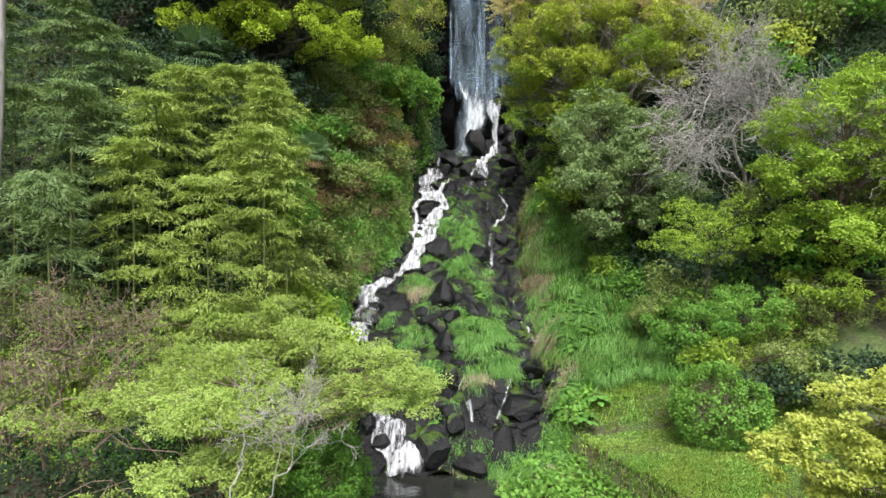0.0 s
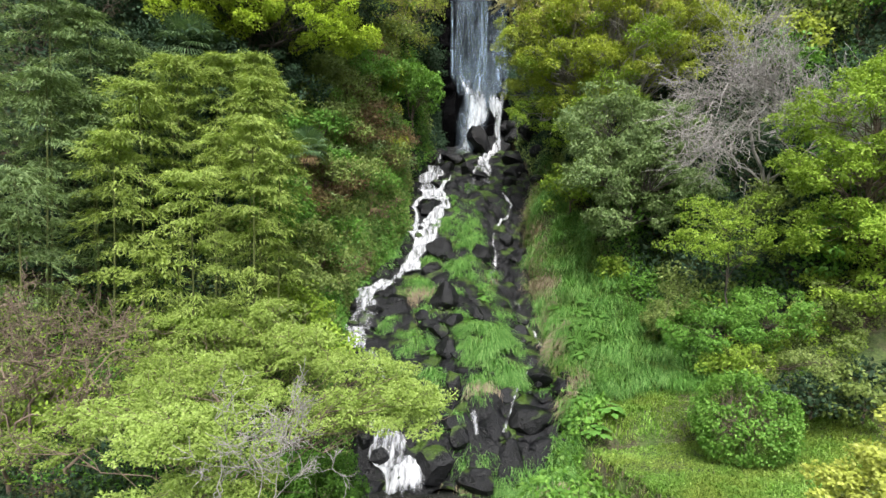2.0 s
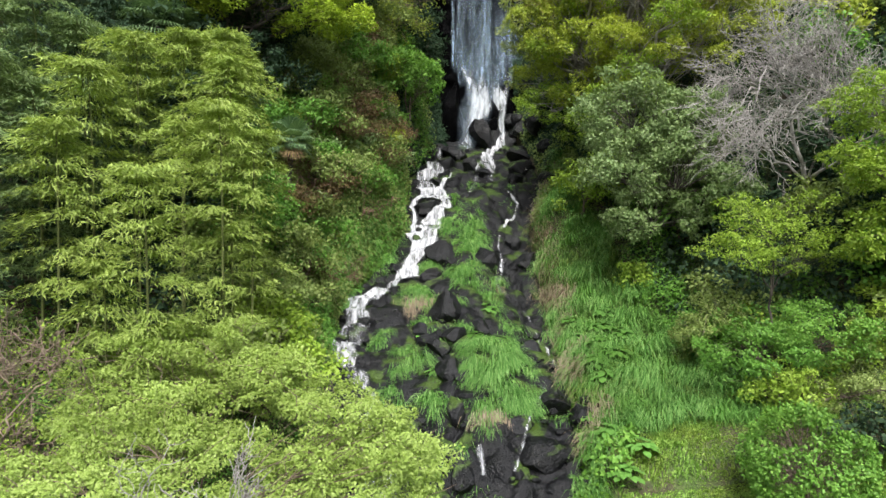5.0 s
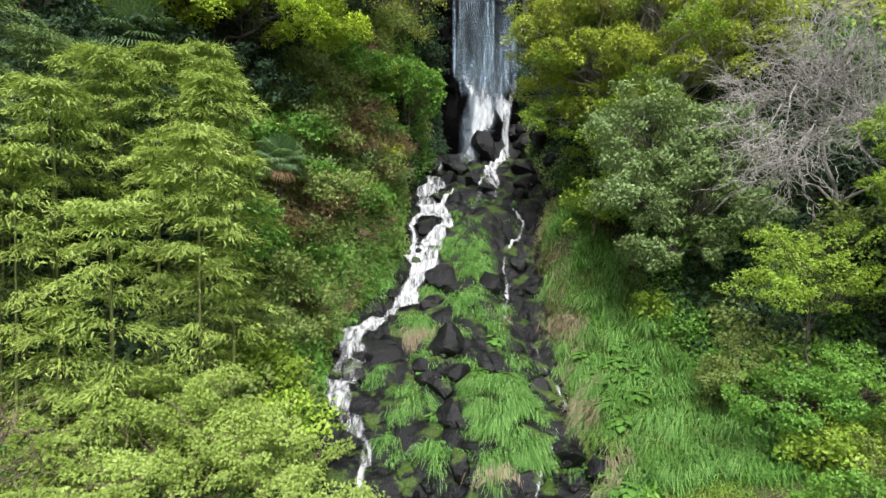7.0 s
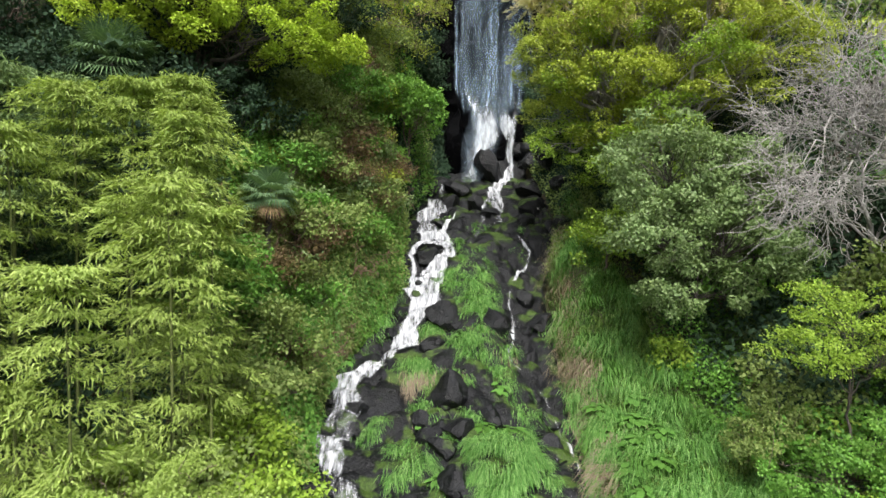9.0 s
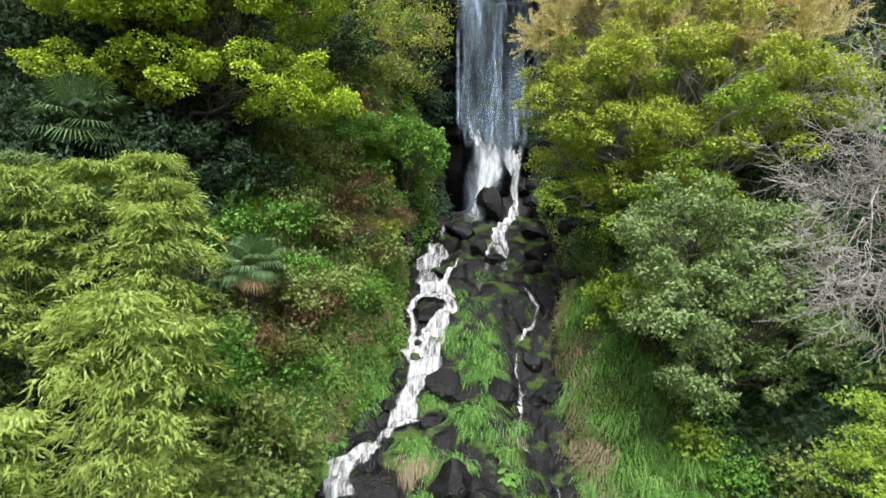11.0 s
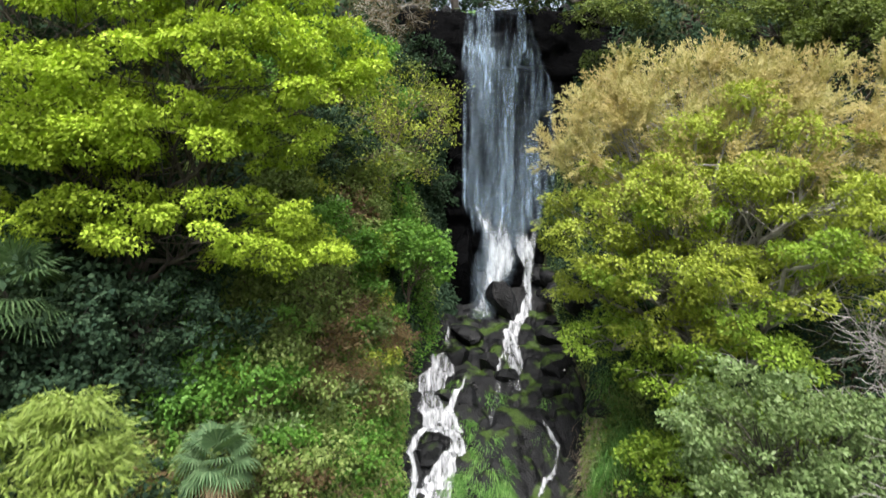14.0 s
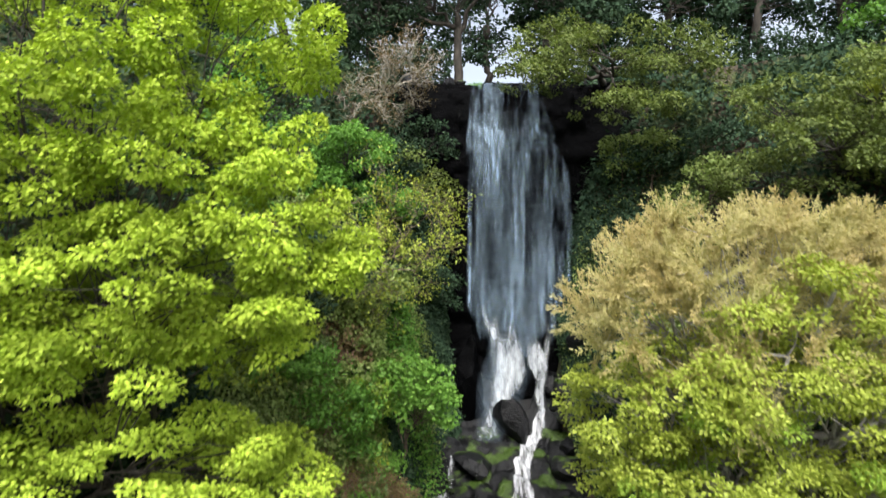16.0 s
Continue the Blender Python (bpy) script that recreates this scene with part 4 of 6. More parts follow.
def fan_palm(at, seed, radius=1.0, count=26):
    """A hemp palm: shaggy trunk and fans of stiff pleated blades."""
    rng = np.random.default_rng(seed)
    b = np.array([at[0], at[1], float(ground_at(at[0], at[1]))])
    ob = thing("fan_palm", b, "fan palm with dark green pleated fans and a shaggy trunk", "palm")
    head = np.array(at, float) - b
    tb = Tubes()
    tb.add(bent(rng, (0, 0, -0.2), head, 0, 0.03, 9), 0.06, 0.08, 9)
    part("trunk", tb.mesh("trunk", BARK_DARK), ob)
    for i in range(count):
        a = i * 2.4 + rng.uniform(-0.2, 0.2)
        el = 1.25 - 2.0 * (i / count) + rng.uniform(-0.1, 0.1)
        d = np.array([math.cos(a) * math.cos(el), math.sin(a) * math.cos(el), math.sin(el)])
        hub = head + d * radius * 0.5 + np.array([0, 0, -0.05])
        tb = Tubes()
        tb.add(bent(rng, head, hub, -0.06, 0.02, 5), 0.014, 0.009, 4)
        frond = part("frond", tb.mesh("stalk", L_PALM), ob, "drooping withered fan" if el < -0.5 else "")
        side = unit(np.cross(d, [0, 0, 1.0]) + 1e-4)
        up = np.cross(side, d)
        v, f = [], []
        n = 30
        for k in range(n):
            w = (k / (n - 1) - 0.5) * 4.6
            e = d * math.cos(w) + side * math.sin(w)
            ln = radius * 0.58 * (0.75 + 0.25 * math.cos(w * 0.6)) * rng.uniform(0.9, 1.05)
            g = np.cross(e, up) * 0.02
            tip = hub + e * ln + np.array([0, 0, -0.22 * ln]) - up * 0.04
            m1 = hub + e * ln * 0.6 + up * 0.02
            q = len(v)
            v += [hub, m1 + g, tip, m1 - g]
            f.append((q, q + 1, q + 2, q + 3))
        part("fan", mesh_from("fan", v, f, L_DRY if el < -0.62 else L_PALM), frond)
    return ob


# ---- the bamboo grove ----
for x, y, tz, low, wide, dark in ((-4.5, 15.8, 13.0, 0.25, 1.0, 0), (-5.3, 15.3, 11.6, 0.3, 0.8, 0), (-4.3, 14.7, 11.8, 0.2, 0.95, 0), (-3.9, 15.2, 11.4, 0.2, 0.8, 0), (-7.0, 15.1, 12.7, 0.25, 1.05, 0), (-7.4, 14.6, 11.5, 0.25, 0.8, 0),
                                  (-5.3, 13.8, 10.5, 0.12, 1.0, 0), (-6.1, 13.9, 8.9, 0.15, 0.75, 0), (-5.1, 16.9, 13.9, 0.4, 0.9, 0), (-4.6, 16.6, 13.4, 0.35, 0.8, 0), (-5.8, 16.4, 13.7, 0.4, 0.95, 0), (-6.6, 16.1, 13.6, 0.4, 0.9, 0),
                                  (-7.9, 16.4, 14.0, 0.25, 1.0, 1), (-7.1, 16.9, 13.9, 0.25, 0.9, 1), (-8.7, 16.1, 14.7, 0.2, 1.05, 1), (-9.5, 15.7, 15.3, 0.2, 1.1, 1), (-10.4, 14.8, 12.8, 0.25, 1.05, 1), (-11.2, 15.3, 14.9, 0.25, 1.1, 1), (-8.5, 13.2, 10.5, 0.3, 0.95, 1), (-8.9, 14.6, 12.8, 0.25, 1.0, 1), (-11.8, 14.0, 11.6, 0.3, 1.0, 1), (-8.1, 15.2, 12.4, 0.2, 0.9, 1)):
    bamboo((x, y), (x + 0.15, y - 0.45, tz), int(1000 + 10 * x + y * 7), L_BAMBOO_DARK if dark else L_BAMBOO, low, wide)

# ---- trees of the left side ----
tree("maple_tree", "maple in bright yellow-green spring leaf, layered tiers", (-6.6, 21.4), (-6.3, 20.9, 15.4), [
    ((-4.7, 20.2, 16.05), (2.2, 1.2, 0.72)), ((-6.3, 20.0, 16.4), (1.2, 0.9, 0.45)), ((-8.3, 19.9, 16.3), (1.0, 0.9, 0.4)), ((-7.6, 20.2, 17.9), (1.5, 1.2, 0.5), L_MAPLE, 0.6), ((-5.7, 19.8, 17.45), (2.2, 1.3, 0.55)), ((-3.2, 20.7, 15.75), (1.3, 0.9, 0.45)),
    ((-4.68, 19.70, 18.76), (2.70, 1.40, 0.84)), ((-2.98, 19.90, 19.09), (1.35, 1.00, 1.01)), ((-7.61, 19.60, 18.42), (2.25, 1.40, 0.90)), ((-5.34, 19.90, 20.89), (2.47, 1.50, 1.01)), ((-8.47, 20.00, 20.88), (2.24, 1.50, 1.12)), ((-3.53, 20.30, 21.99), (1.56, 1.20, 1.00)), ((-6.21, 20.20, 23.11), (2.46, 1.50, 0.89)),
    ((-4.0, 20.4, 17.9), (1.4, 1.0, 0.55)), ((-7.1, 19.6, 17.5), (1.7, 1.1, 0.55)), ((-4.9, 19.7, 17.9), (1.4, 0.9, 0.45)),  ((-6.71, 19.60, 19.66), (2.03, 1.20, 0.79)), ((-3.99, 19.90, 20.33), (1.68, 1.10, 0.79))],
    L_MAPLE, BARK_DARK, 31, 0.13, (0.078, 0.056), 0.4, 0.46, 1.35, low=-0.5, style="layer")
def canopy(seed, count, cx, cy, rx, ry, z0, slope, size):
    """Small flat leaf layers, one above the other, over an oval."""
    r = np.random.default_rng(seed)
    out = []
    for _ in range(count):
        a, q = r.uniform(0, 2 * np.pi), math.sqrt(r.uniform(0, 1))
        x, y = cx + math.cos(a) * q * rx, cy + math.sin(a) * q * ry
        w = size * r.uniform(0.7, 1.25)
        if x > -2.5 and y < 9.2:
            continue
        out.append(((x, y, z0 + slope * (y - cy) + 0.7 * (1 - q * q) + r.uniform(-0.85, 0.2)), (w, w * 0.85, w * 0.26)))
    return out


tree("maple_tree", "young maple in pale green leaf with thin grey twigs", (-3.6, 9.6), (-3.4, 9.4, 5.4), canopy(1, 32, -3.2, 9.2, 2.8, 2.2, 6.3, 0.22, 0.66) + [((-0.9, 9.6, 6.9), (0.8, 0.7, 0.28)), ((-1.3, 10.2, 7.1), (0.8, 0.7, 0.3))],
     L_LIGHT, BARK_VINE, 32, 0.02, (0.046, 0.028), 0.21, 0.42, 0.85, low=-0.3, style="layer", bare=0.5)
tree("maple_tree", "young maple in pale green leaf at the edge of the bamboo", (-4.2, 13.2), (-4.0, 13.2, 6.2), canopy(2, 20, -4.1, 13.3, 2.0, 1.7, 7.0, 0.1, 0.7),
     L_LIGHT, BARK_VINE, 33, 0.02, (0.06, 0.036), 0.24, 0.42, 1.0, low=-0.35, style="layer", bare=0.5)
for i, (x, y, z) in enumerate(((-2.1, 10.4, 5.0), (-2.5, 9.6, 4.9), (-1.95, 11.3, 4.9), (-2.8, 10.6, 5.3))):
    tree("hedge_shrub", "dense dark green hedge beside the pool", (x, y), (x, y, z - 0.3), [((x, y, z), (0.6, 0.65, 0.6)), ((x - 0.1, y + 0.2, z - 0.6), (0.65, 0.6, 0.5))], L_GREEN, BARK_BROWN, 1420 + i, 0.03, (0.06, 0.04), 0.16, 0.8, 1.1, "shrub")
bare_tree("dead_branch", "bare pale grey dead branch amid pale maple leaves", (-2.25, 7.5, 5.75), 1.6, 0.55, BARK_GREY, 41, 0.012, 5, (0.5, 0.15, 0.8), 0.02, "branch", (3, 3), 0.12, 0.7, 0.004)
bare_tree("dead_branch", "thin bare grey dead branch amid pale maple leaves", (-2.65, 7.6, 5.85), 1.4, 0.5, BARK_GREY, 43, 0.011, 4, (0.2, 0.1, 0.9), 0.04, "branch", (3, 3), 0.12, 0.7, 0.004)
for i, (x, y, h) in enumerate(((-7.3, 11.6, 5.0), (-6.3, 11.3, 4.4), (-7.9, 12.2, 4.6), (-6.9, 10.6, 4.0), (-8.4, 11.4, 4.6))):
    ob, tips = bare_tree("vine_tangle", "tangle of bare brown twigs with a few young leaves", (x, y), h, 0.8, BARK_VINE, 42 + 200 * i, 0.035, 6, (0.2, -0.2, 1), -0.04, "shrub", (2, 3), 0.2, None, 0.008)
    r = np.random.default_rng(1400 + i)
    tips = np.repeat(tips[r.random(len(tips)) < 0.6], 4, 0)
    v, f = leaves(r, tips + r.normal(size=tips.shape) * 0.07, r.normal(size=tips.shape), 0.055, 0.032)
    part("crown", mesh_from("crown", v, f, L_LIME), ob)
fan_palm((-7.7, 19.3, 15.1), 51, 1.25, 28)
fan_palm((-4.26, 19.7, 12.15), 52, 0.8, 24)
# Evergreen shrubs whose dark colour also fills in the maple's shadow.
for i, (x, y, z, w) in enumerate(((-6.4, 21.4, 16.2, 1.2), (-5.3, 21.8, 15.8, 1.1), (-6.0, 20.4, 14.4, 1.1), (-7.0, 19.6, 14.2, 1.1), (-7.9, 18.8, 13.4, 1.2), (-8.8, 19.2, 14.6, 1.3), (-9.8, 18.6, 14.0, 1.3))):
    tree("shrub", "evergreen shrub with small leaves, dark also for the shadow under the maple", (x, y + 0.3), (x, y + 0.1, z - 0.6), [((x, y, z), (w, w * 0.8, w * 0.75)), ((x - 0.4, y, z - 0.6), (w * 0.8, w * 0.7, w * 0.6))], L_EVER, BARK_DARK, 1300 + i, 0.05, (0.12, 0.06), 0.3, 0.7, 1.0, "shrub")
tree("shrub", "bright green creeper bush overhanging the foot of the falls", (-1.6, 26.6), (-1.3, 26.4, 15.0), [((-1.0, 26.1, 15.3), (0.95, 0.8, 1.0)), ((-1.6, 25.7, 15.9), (0.8, 0.7, 0.6))], L_BRIGHT, BARK_BROWN, 34, 0.05, (0.12, 0.09), 0.26, 0.7, 1.2, "shrub")
tree("shrub", "dark evergreen shrub on the steep bank", (-4.0, 25.6), (-3.8, 25.3, 17.2), [((-3.6, 25.3, 18.2), (1.3, 1.0, 1.2)), ((-5.0, 25.2, 18.6), (1.4, 1.0, 1.2))], L_EVER, BARK_DARK, 35, 0.07, (0.12, 0.06), 0.3, 0.7, 1.0, "shrub")
ob, tips = bare_tree("twiggy_shrub", "arching twiggy shrub with sparse young leaves", (-2.7, 27.3, 17.6), 4.4, 0.5, BARK_VINE, 44, 0.04, 5, (0.55, -0.45, 0.7), -0.06, "shrub", (3, 4), 0.13, None, 0.006)
r = np.random.default_rng(6)
v, f = leaves(r, np.repeat(tips, 8, 0) + r.normal(size=(len(tips) * 8, 3)) * 0.1, r.normal(size=(len(tips) * 8, 3)), 0.08, 0.05)
part("crown", mesh_from("crown", v, f, L_OLIVE), ob)

# ---- trees of the right side ----
tree("cherry_tree", "broad round tree in ochre buds above and yellow-green leaf below", (5.6, 23.2), (5.5, 22.9, 13.6), [
    ((5.3, 22.4, 18.6), (2.6, 1.7, 1.2), L_OCHRE), ((7.6, 22.5, 18.4), (2.2, 1.7, 1.3), L_OCHRE), ((3.7, 22.2, 17.8), (1.6, 1.4, 1.1), L_OCHRE, 0.9), ((4.6, 21.6, 16.9), (2.0, 1.4, 0.9), L_OLIVE), ((6.6, 21.2, 16.6), (2.2, 1.4, 1.0), L_OLIVE), ((5.6, 21.5, 17.5), (1.6, 1.0, 0.7), L_OCHRE, 0.7), ((3.9, 21.7, 16.6), (0.9, 0.8, 0.5), L_OCHRE, 0.7), ((8.2, 21.4, 17.2), (1.2, 1.0, 0.7), L_OCHRE, 0.7),
    ((3.2, 22.4, 16.2), (1.5, 1.3, 0.9), L_OLIVE), ((4.4, 21.8, 15.2), (1.8, 1.3, 0.8), L_OLIVE), ((6.4, 21.2, 14.8), (2.0, 1.4, 0.9), L_OLIVE), ((3.3, 23.4, 14.8), (1.2, 1.1, 0.7), L_OLIVE), ((3.4, 22.5, 13.7), (1.0, 0.9, 0.6), L_LIME), ((4.4, 22.0, 12.9), (1.1, 0.9, 0.6), L_LIME), ((5.6, 21.0, 13.6), (1.2, 0.8, 0.6), L_LIME), ((3.0, 22.2, 15.3), (0.8, 0.7, 0.6), L_OLIVE), ((8.4, 21.6, 16.0), (1.9, 1.4, 1.4), L_OLIVE), ((4.9, 22.2, 13.9), (1.4, 1.1, 0.6), L_OLIVE), ((4.3, 20.9, 16.5), (0.7, 0.5, 0.4), L_LIME), ((6.4, 20.2, 15.6), (0.9, 0.5, 0.5), L_LIME), ((3.4, 21.6, 15.2), (0.7, 0.5, 0.4), L_LIME), ((5.4, 20.8, 14.6), (0.8, 0.5, 0.5), L_LIME), ((4.6, 21.0, 18.0), (0.7, 0.5, 0.4), L_OLIVE), ((6.9, 20.9, 17.9), (0.9, 0.5, 0.4), L_OLIVE), ((5.7, 20.9, 18.6), (0.6, 0.5, 0.3), L_OLIVE)],
    L_OLIVE, BARK_GREY, 36, 0.2, (0.085, 0.05), 0.34, 0.5, 1.0, low=-0.4, style="layer", bare=0.8)
tree("evergreen_tree", "dense grey-green evergreen tree beside the grass bank", (5.7, 19.9), (5.6, 19.7, 10.0), [
    ((5.0, 19.2, 12.6), (1.3, 1.2, 1.3)), ((6.2, 19.2, 12.2), (1.4, 1.2, 1.3)), ((4.6, 18.9, 11.2), (1.1, 1.1, 1.0)), ((5.9, 18.5, 10.9), (1.6, 1.1, 1.2)), ((6.9, 19.1, 10.4), (1.1, 1.0, 1.0)), ((5.4, 18.7, 9.8), (1.15, 1.0, 0.9))],
    L_GREYGREEN, BARK_DARK, 37, 0.12, (0.1, 0.046), 0.25, 0.6, 1.0)
ob, tips = bare_tree("bare_tree", "leafless grey tree with a wide crown of fine twigs", (9.8, 19.2), 6.2, 0.48, BARK_GREY, 45, 0.075, 5, (-0.4, -0.3, 1), 0.0, "tree", (4, 5), 0.1, 2.9, 0.008)
bare_tree("bare_tree", "leafless grey tree with a wide crown of fine twigs", (10.7, 18.9), 6.2, 0.5, BARK_GREY, 145, 0.07, 5, (-0.35, -0.1, 1), 0.0, "tree", (4, 5), 0.1, 2.8, 0.008)
tree("maple_tree", "tall maple in yellow-green leaf", (10.6, 16.0), (10.4, 15.8, 8.8), [
    ((10.0, 15.2, 12.2), (1.8, 1.4, 0.9)), ((11.4, 15.0, 12.9), (1.8, 1.4, 0.9)), ((9.6, 15.0, 10.8), (1.7, 1.3, 0.8)), ((11.2, 14.8, 10.9), (1.8, 1.4, 0.9)), ((9.5, 15.0, 9.3), (1.6, 1.3, 0.8)), ((11.0, 14.8, 9.2), (1.8, 1.3, 0.9)), ((10.0, 15.0, 7.9), (1.7, 1.2, 0.7))],
    L_LIME, BARK_BROWN, 38, 0.15, (0.085, 0.05), 0.34, 0.42, 1.05, style="layer")
tree("sapling", "thin sapling with sparse yellow-green leaves", (7.0, 16.0), (6.9, 15.9, 8.6), [((6.8, 15.7, 9.6), (1.1, 0.9, 0.7)), ((7.4, 15.7, 8.9), (1.0, 0.8, 0.5)), ((6.2, 15.7, 9.0), (0.8, 0.7, 0.4))], L_LIME, BARK_DARK, 39, 0.03, (0.06, 0.036), 0.22, 0.4, 0.55, style="layer", uneven=0.35)
tree("shrub", "loose green shrubs beside the grass slope", (6.9, 16.0), (6.9, 15.8, 6.9), [((6.3, 15.3, 7.0), (1.2, 0.9, 0.65), L_GREEN), ((7.6, 15.3, 7.3), (1.2, 0.9, 0.8), L_BRIGHT), ((5.8, 16.5, 7.4), (0.8, 0.8, 0.55), L_BANK), ((9.2, 15.0, 7.3), (1.2, 0.9, 0.8), L_BANK), ((8.4, 15.1, 6.7), (1.0, 0.8, 0.6), L_LIME, 0.7)], L_GREEN, BARK_BROWN, 40, 0.04, (0.062, 0.04), 0.23, 0.6, 0.9, "shrub", uneven=0.3, bare=0.5)
tree("shrub", "low tangled shrub with sparse yellow-green leaves behind the grass", (6.9, 14.8), (6.9, 14.7, 6.4), [((6.6, 14.6, 6.4), (0.9, 0.5, 0.5), L_LIME, 0.7), ((7.8, 14.2, 6.2), (1.2, 0.7, 0.5), L_BANK, 0.7)], L_LIME, BARK_BROWN, 46, 0.04, (0.055, 0.034), 0.2, 0.6, 0.8, "shrub", bare=1.0)
tree("clipped_shrub", "round clipped evergreen shrub with glossy green leaves on the grass", (5.85, 12.85), (5.85, 12.85, 5.2), [((5.85, 12.85, 5.65), (0.93, 0.93, 0.88))], L_CLIP, BARK_BROWN, 47, 0.05, (0.065, 0.042), 0.11, 0.95, 1.1, "shrub", -0.85, uneven=0.025)
tree("maple_tree", "golden yellow maple in new leaf", (4.9, 6.0), (4.7, 6.0, 5.4), [((4.75, 6.0, 7.25), (1.0, 0.8, 0.5)), ((4.15, 6.2, 6.85), (0.8, 0.7, 0.35)), ((5.3, 5.8, 7.5), (0.9, 0.8, 0.5)), ((4.5, 5.7, 6.6), (0.9, 0.7, 0.4)), ((4.0, 5.9, 6.15), (0.8, 0.6, 0.35)), ((4.9, 5.6, 6.2), (0.9, 0.6, 0.4))], L_YELLOW, BARK_BROWN, 48, 0.05, (0.042, 0.03), 0.16, 0.45, 1.3, low=-0.5, style="layer")

# ---- trees along the top of the cliff ----
ob, tips = bare_tree("flowering_tree", "half-bare tree with faded pink buds leaning over the cliff", (-2.4, 31.4, 23.6), 3.4, 0.5, BARK_PALE, 49, 0.07, 5, (0.35, -0.7, 0.5), -0.02, "tree")
r = np.random.default_rng(7)
v, f = leaves(r, np.repeat(tips, 4, 0) + r.normal(size=(len(tips) * 4, 3)) * 0.08, r.normal(size=(len(tips) * 4, 3)), 0.06, 0.04)
part("crown", mesh_from("crown", v, f, L_DRY), ob)
tree("maple_tree", "olive-green maple leaning over the lip of the falls, leaf colour darkened for shade", (5.2, 32.6, 24.5), (4.6, 31.0, 24.8), [((2.6, 28.4, 24.0), (1.3, 1.0, 0.6)), ((4.3, 28.4, 24.6), (1.6, 1.2, 0.8)), ((6.0, 28.6, 24.4), (1.6, 1.2, 0.8)), ((4.8, 28.8, 23.2), (1.4, 1.0, 0.6)), ((3.0, 29.6, 25.2), (1.2, 1.0, 0.6))], L_SHADE, BARK_DARK, 61, 0.14, (0.11, 0.07), 0.36, 0.4, 0.9, style="layer")
tree("tree", "green broadleaf tree on the edge of the cliff, leaf colour darkened for shade", (10.2, 27.5), (9.8, 26.8, 20.5), [((8.4, 25.2, 21.6), (1.5, 1.2, 0.8)), ((9.8, 25.0, 22.6), (1.7, 1.3, 1.0)), ((10.0, 24.6, 20.9), (1.6, 1.2, 0.9)), ((7.6, 26.2, 22.6), (1.3, 1.0, 0.6)), ((11.4, 24.8, 22.0), (1.6, 1.3, 1.2)), ((7.3, 26.6, 20.8), (1.3, 1.0, 0.6))], L_SHADE, BARK_DARK, 62, 0.16, (0.11, 0.07), 0.36, 0.5, 0.9, style="layer")
tree("tree", "dark leafy tree standing above the lip of the falls", (0.1, 34.4, 24.5), (0.1, 34.4, 28.0), [((0.2, 34.0, 28.9), (1.7, 1.4, 0.9)), ((-1.8, 33.8, 28.4), (1.6, 1.3, 1.2)), ((1.6, 34.4, 29.4), (1.4, 1.2, 0.6)), ((-3.4, 33.4, 27.4), (1.8, 1.4, 1.6))], L_EVER, BARK_DARK, 63, 0.2, (0.15, 0.09), 0.4, 0.5, 0.8, lean_k=0.012)
tree("shrub", "green shrub on the cliff beside the falls", (-3.6, 29.0), (-3.3, 28.4, 21.4), [((-3.0, 27.8, 21.6), (1.2, 0.9, 0.8)), ((-2.2, 28.4, 20.4), (1.1, 0.9, 0.7)), ((-4.2, 27.6, 20.6), (1.15, 1.0, 0.9))], L_GREEN, BARK_DARK, 64, 0.06, (0.12, 0.07), 0.3, 0.6, 1.0, "shrub")
bare_tree("dead_tree", "grey bare tree trunk rising out of the grove", (-10.2, 13.9), 12.0, 0.3, BARK_GREY, 65, 0.17, 0, (0, 0, 1), 0.1, "tree", (2, 2), 0.02, 14.0)


# ---- undergrowth ----
def scatter(rng, count, x0, x1, y0, y1, keep):
    x, y = rng.uniform(x0, x1, count), rng.uniform(y0, y1, count)
    m = keep(x, y)
    return x[m], y[m]


def undergrowth(name, label, count, area, keep, leaf, seed, size, depth=0.5, clump=1.3, gap=0.0):
    """Creepers and low shrubs hugging the slope in clumps."""
    rng = np.random.default_rng(seed)
    x, y = scatter(rng, count * 2, *area, keep)
    e = 0.08
    steep = np.sqrt(1 + ((land(x + e, y) - land(x - e, y)) / (2 * e)) ** 2 + ((land(x, y + e) - land(x, y - e)) / (2 * e)) ** 2)
    m = rng.uniform(0, 1, len(x)) < steep / 3.4
    x, y = x[m], y[m]
    h = 0.5 + 0.5 * fbm(x * clump, y * clump, seed)
    m = h > gap
    x, y, h = x[m], y[m], np.clip((h[m] - gap) / (1 - gap), 0.05, 1.3)
    g = ground_at(x, y)
    e = 0.05
    nx, ny = -(land(x + e, y) - land(x - e, y)) / (2 * e), -(land(x, y + e) - land(x, y - e)) / (2 * e)
    n = unit(np.stack([nx, ny, np.ones_like(nx)], -1))
    off = (h * depth * rng.uniform(0.15, 1.0, len(x)) ** 0.6)[:, None]
    at = np.stack([x, y, g], -1) + n * off + rng.normal(size=(len(x), 3)) * 0.05
    way = rng.normal(size=(len(x), 3)) * 0.7 + n * 0.6 + np.array([0, 0, -0.35])
    v, f = leaves(rng, at, way, size[0], size[1], 0.12, n * 0.8 + np.array([0, -0.1, 0.4]))
    return tagged(new(name, mesh_from(name, v, f, leaf)), label, "undergrowth", kind="stuff")


def left_bank(x, y):
    return x < bank_left(y) - 0.05


def right_bank(x, y):
    return x > bank_right(y) + 0.05


def grass_strip(x, y):
    return (x > np.where(y < 15, terrace_edge(y), bank_right(y) + 0.05)) & (x < np.interp(y, [11, 13, 15, 17, 19, 21, 23, 25], [11.0, 9.5, 7.4, 5.9, 5.3, 4.9, 4.6, 4.2]))


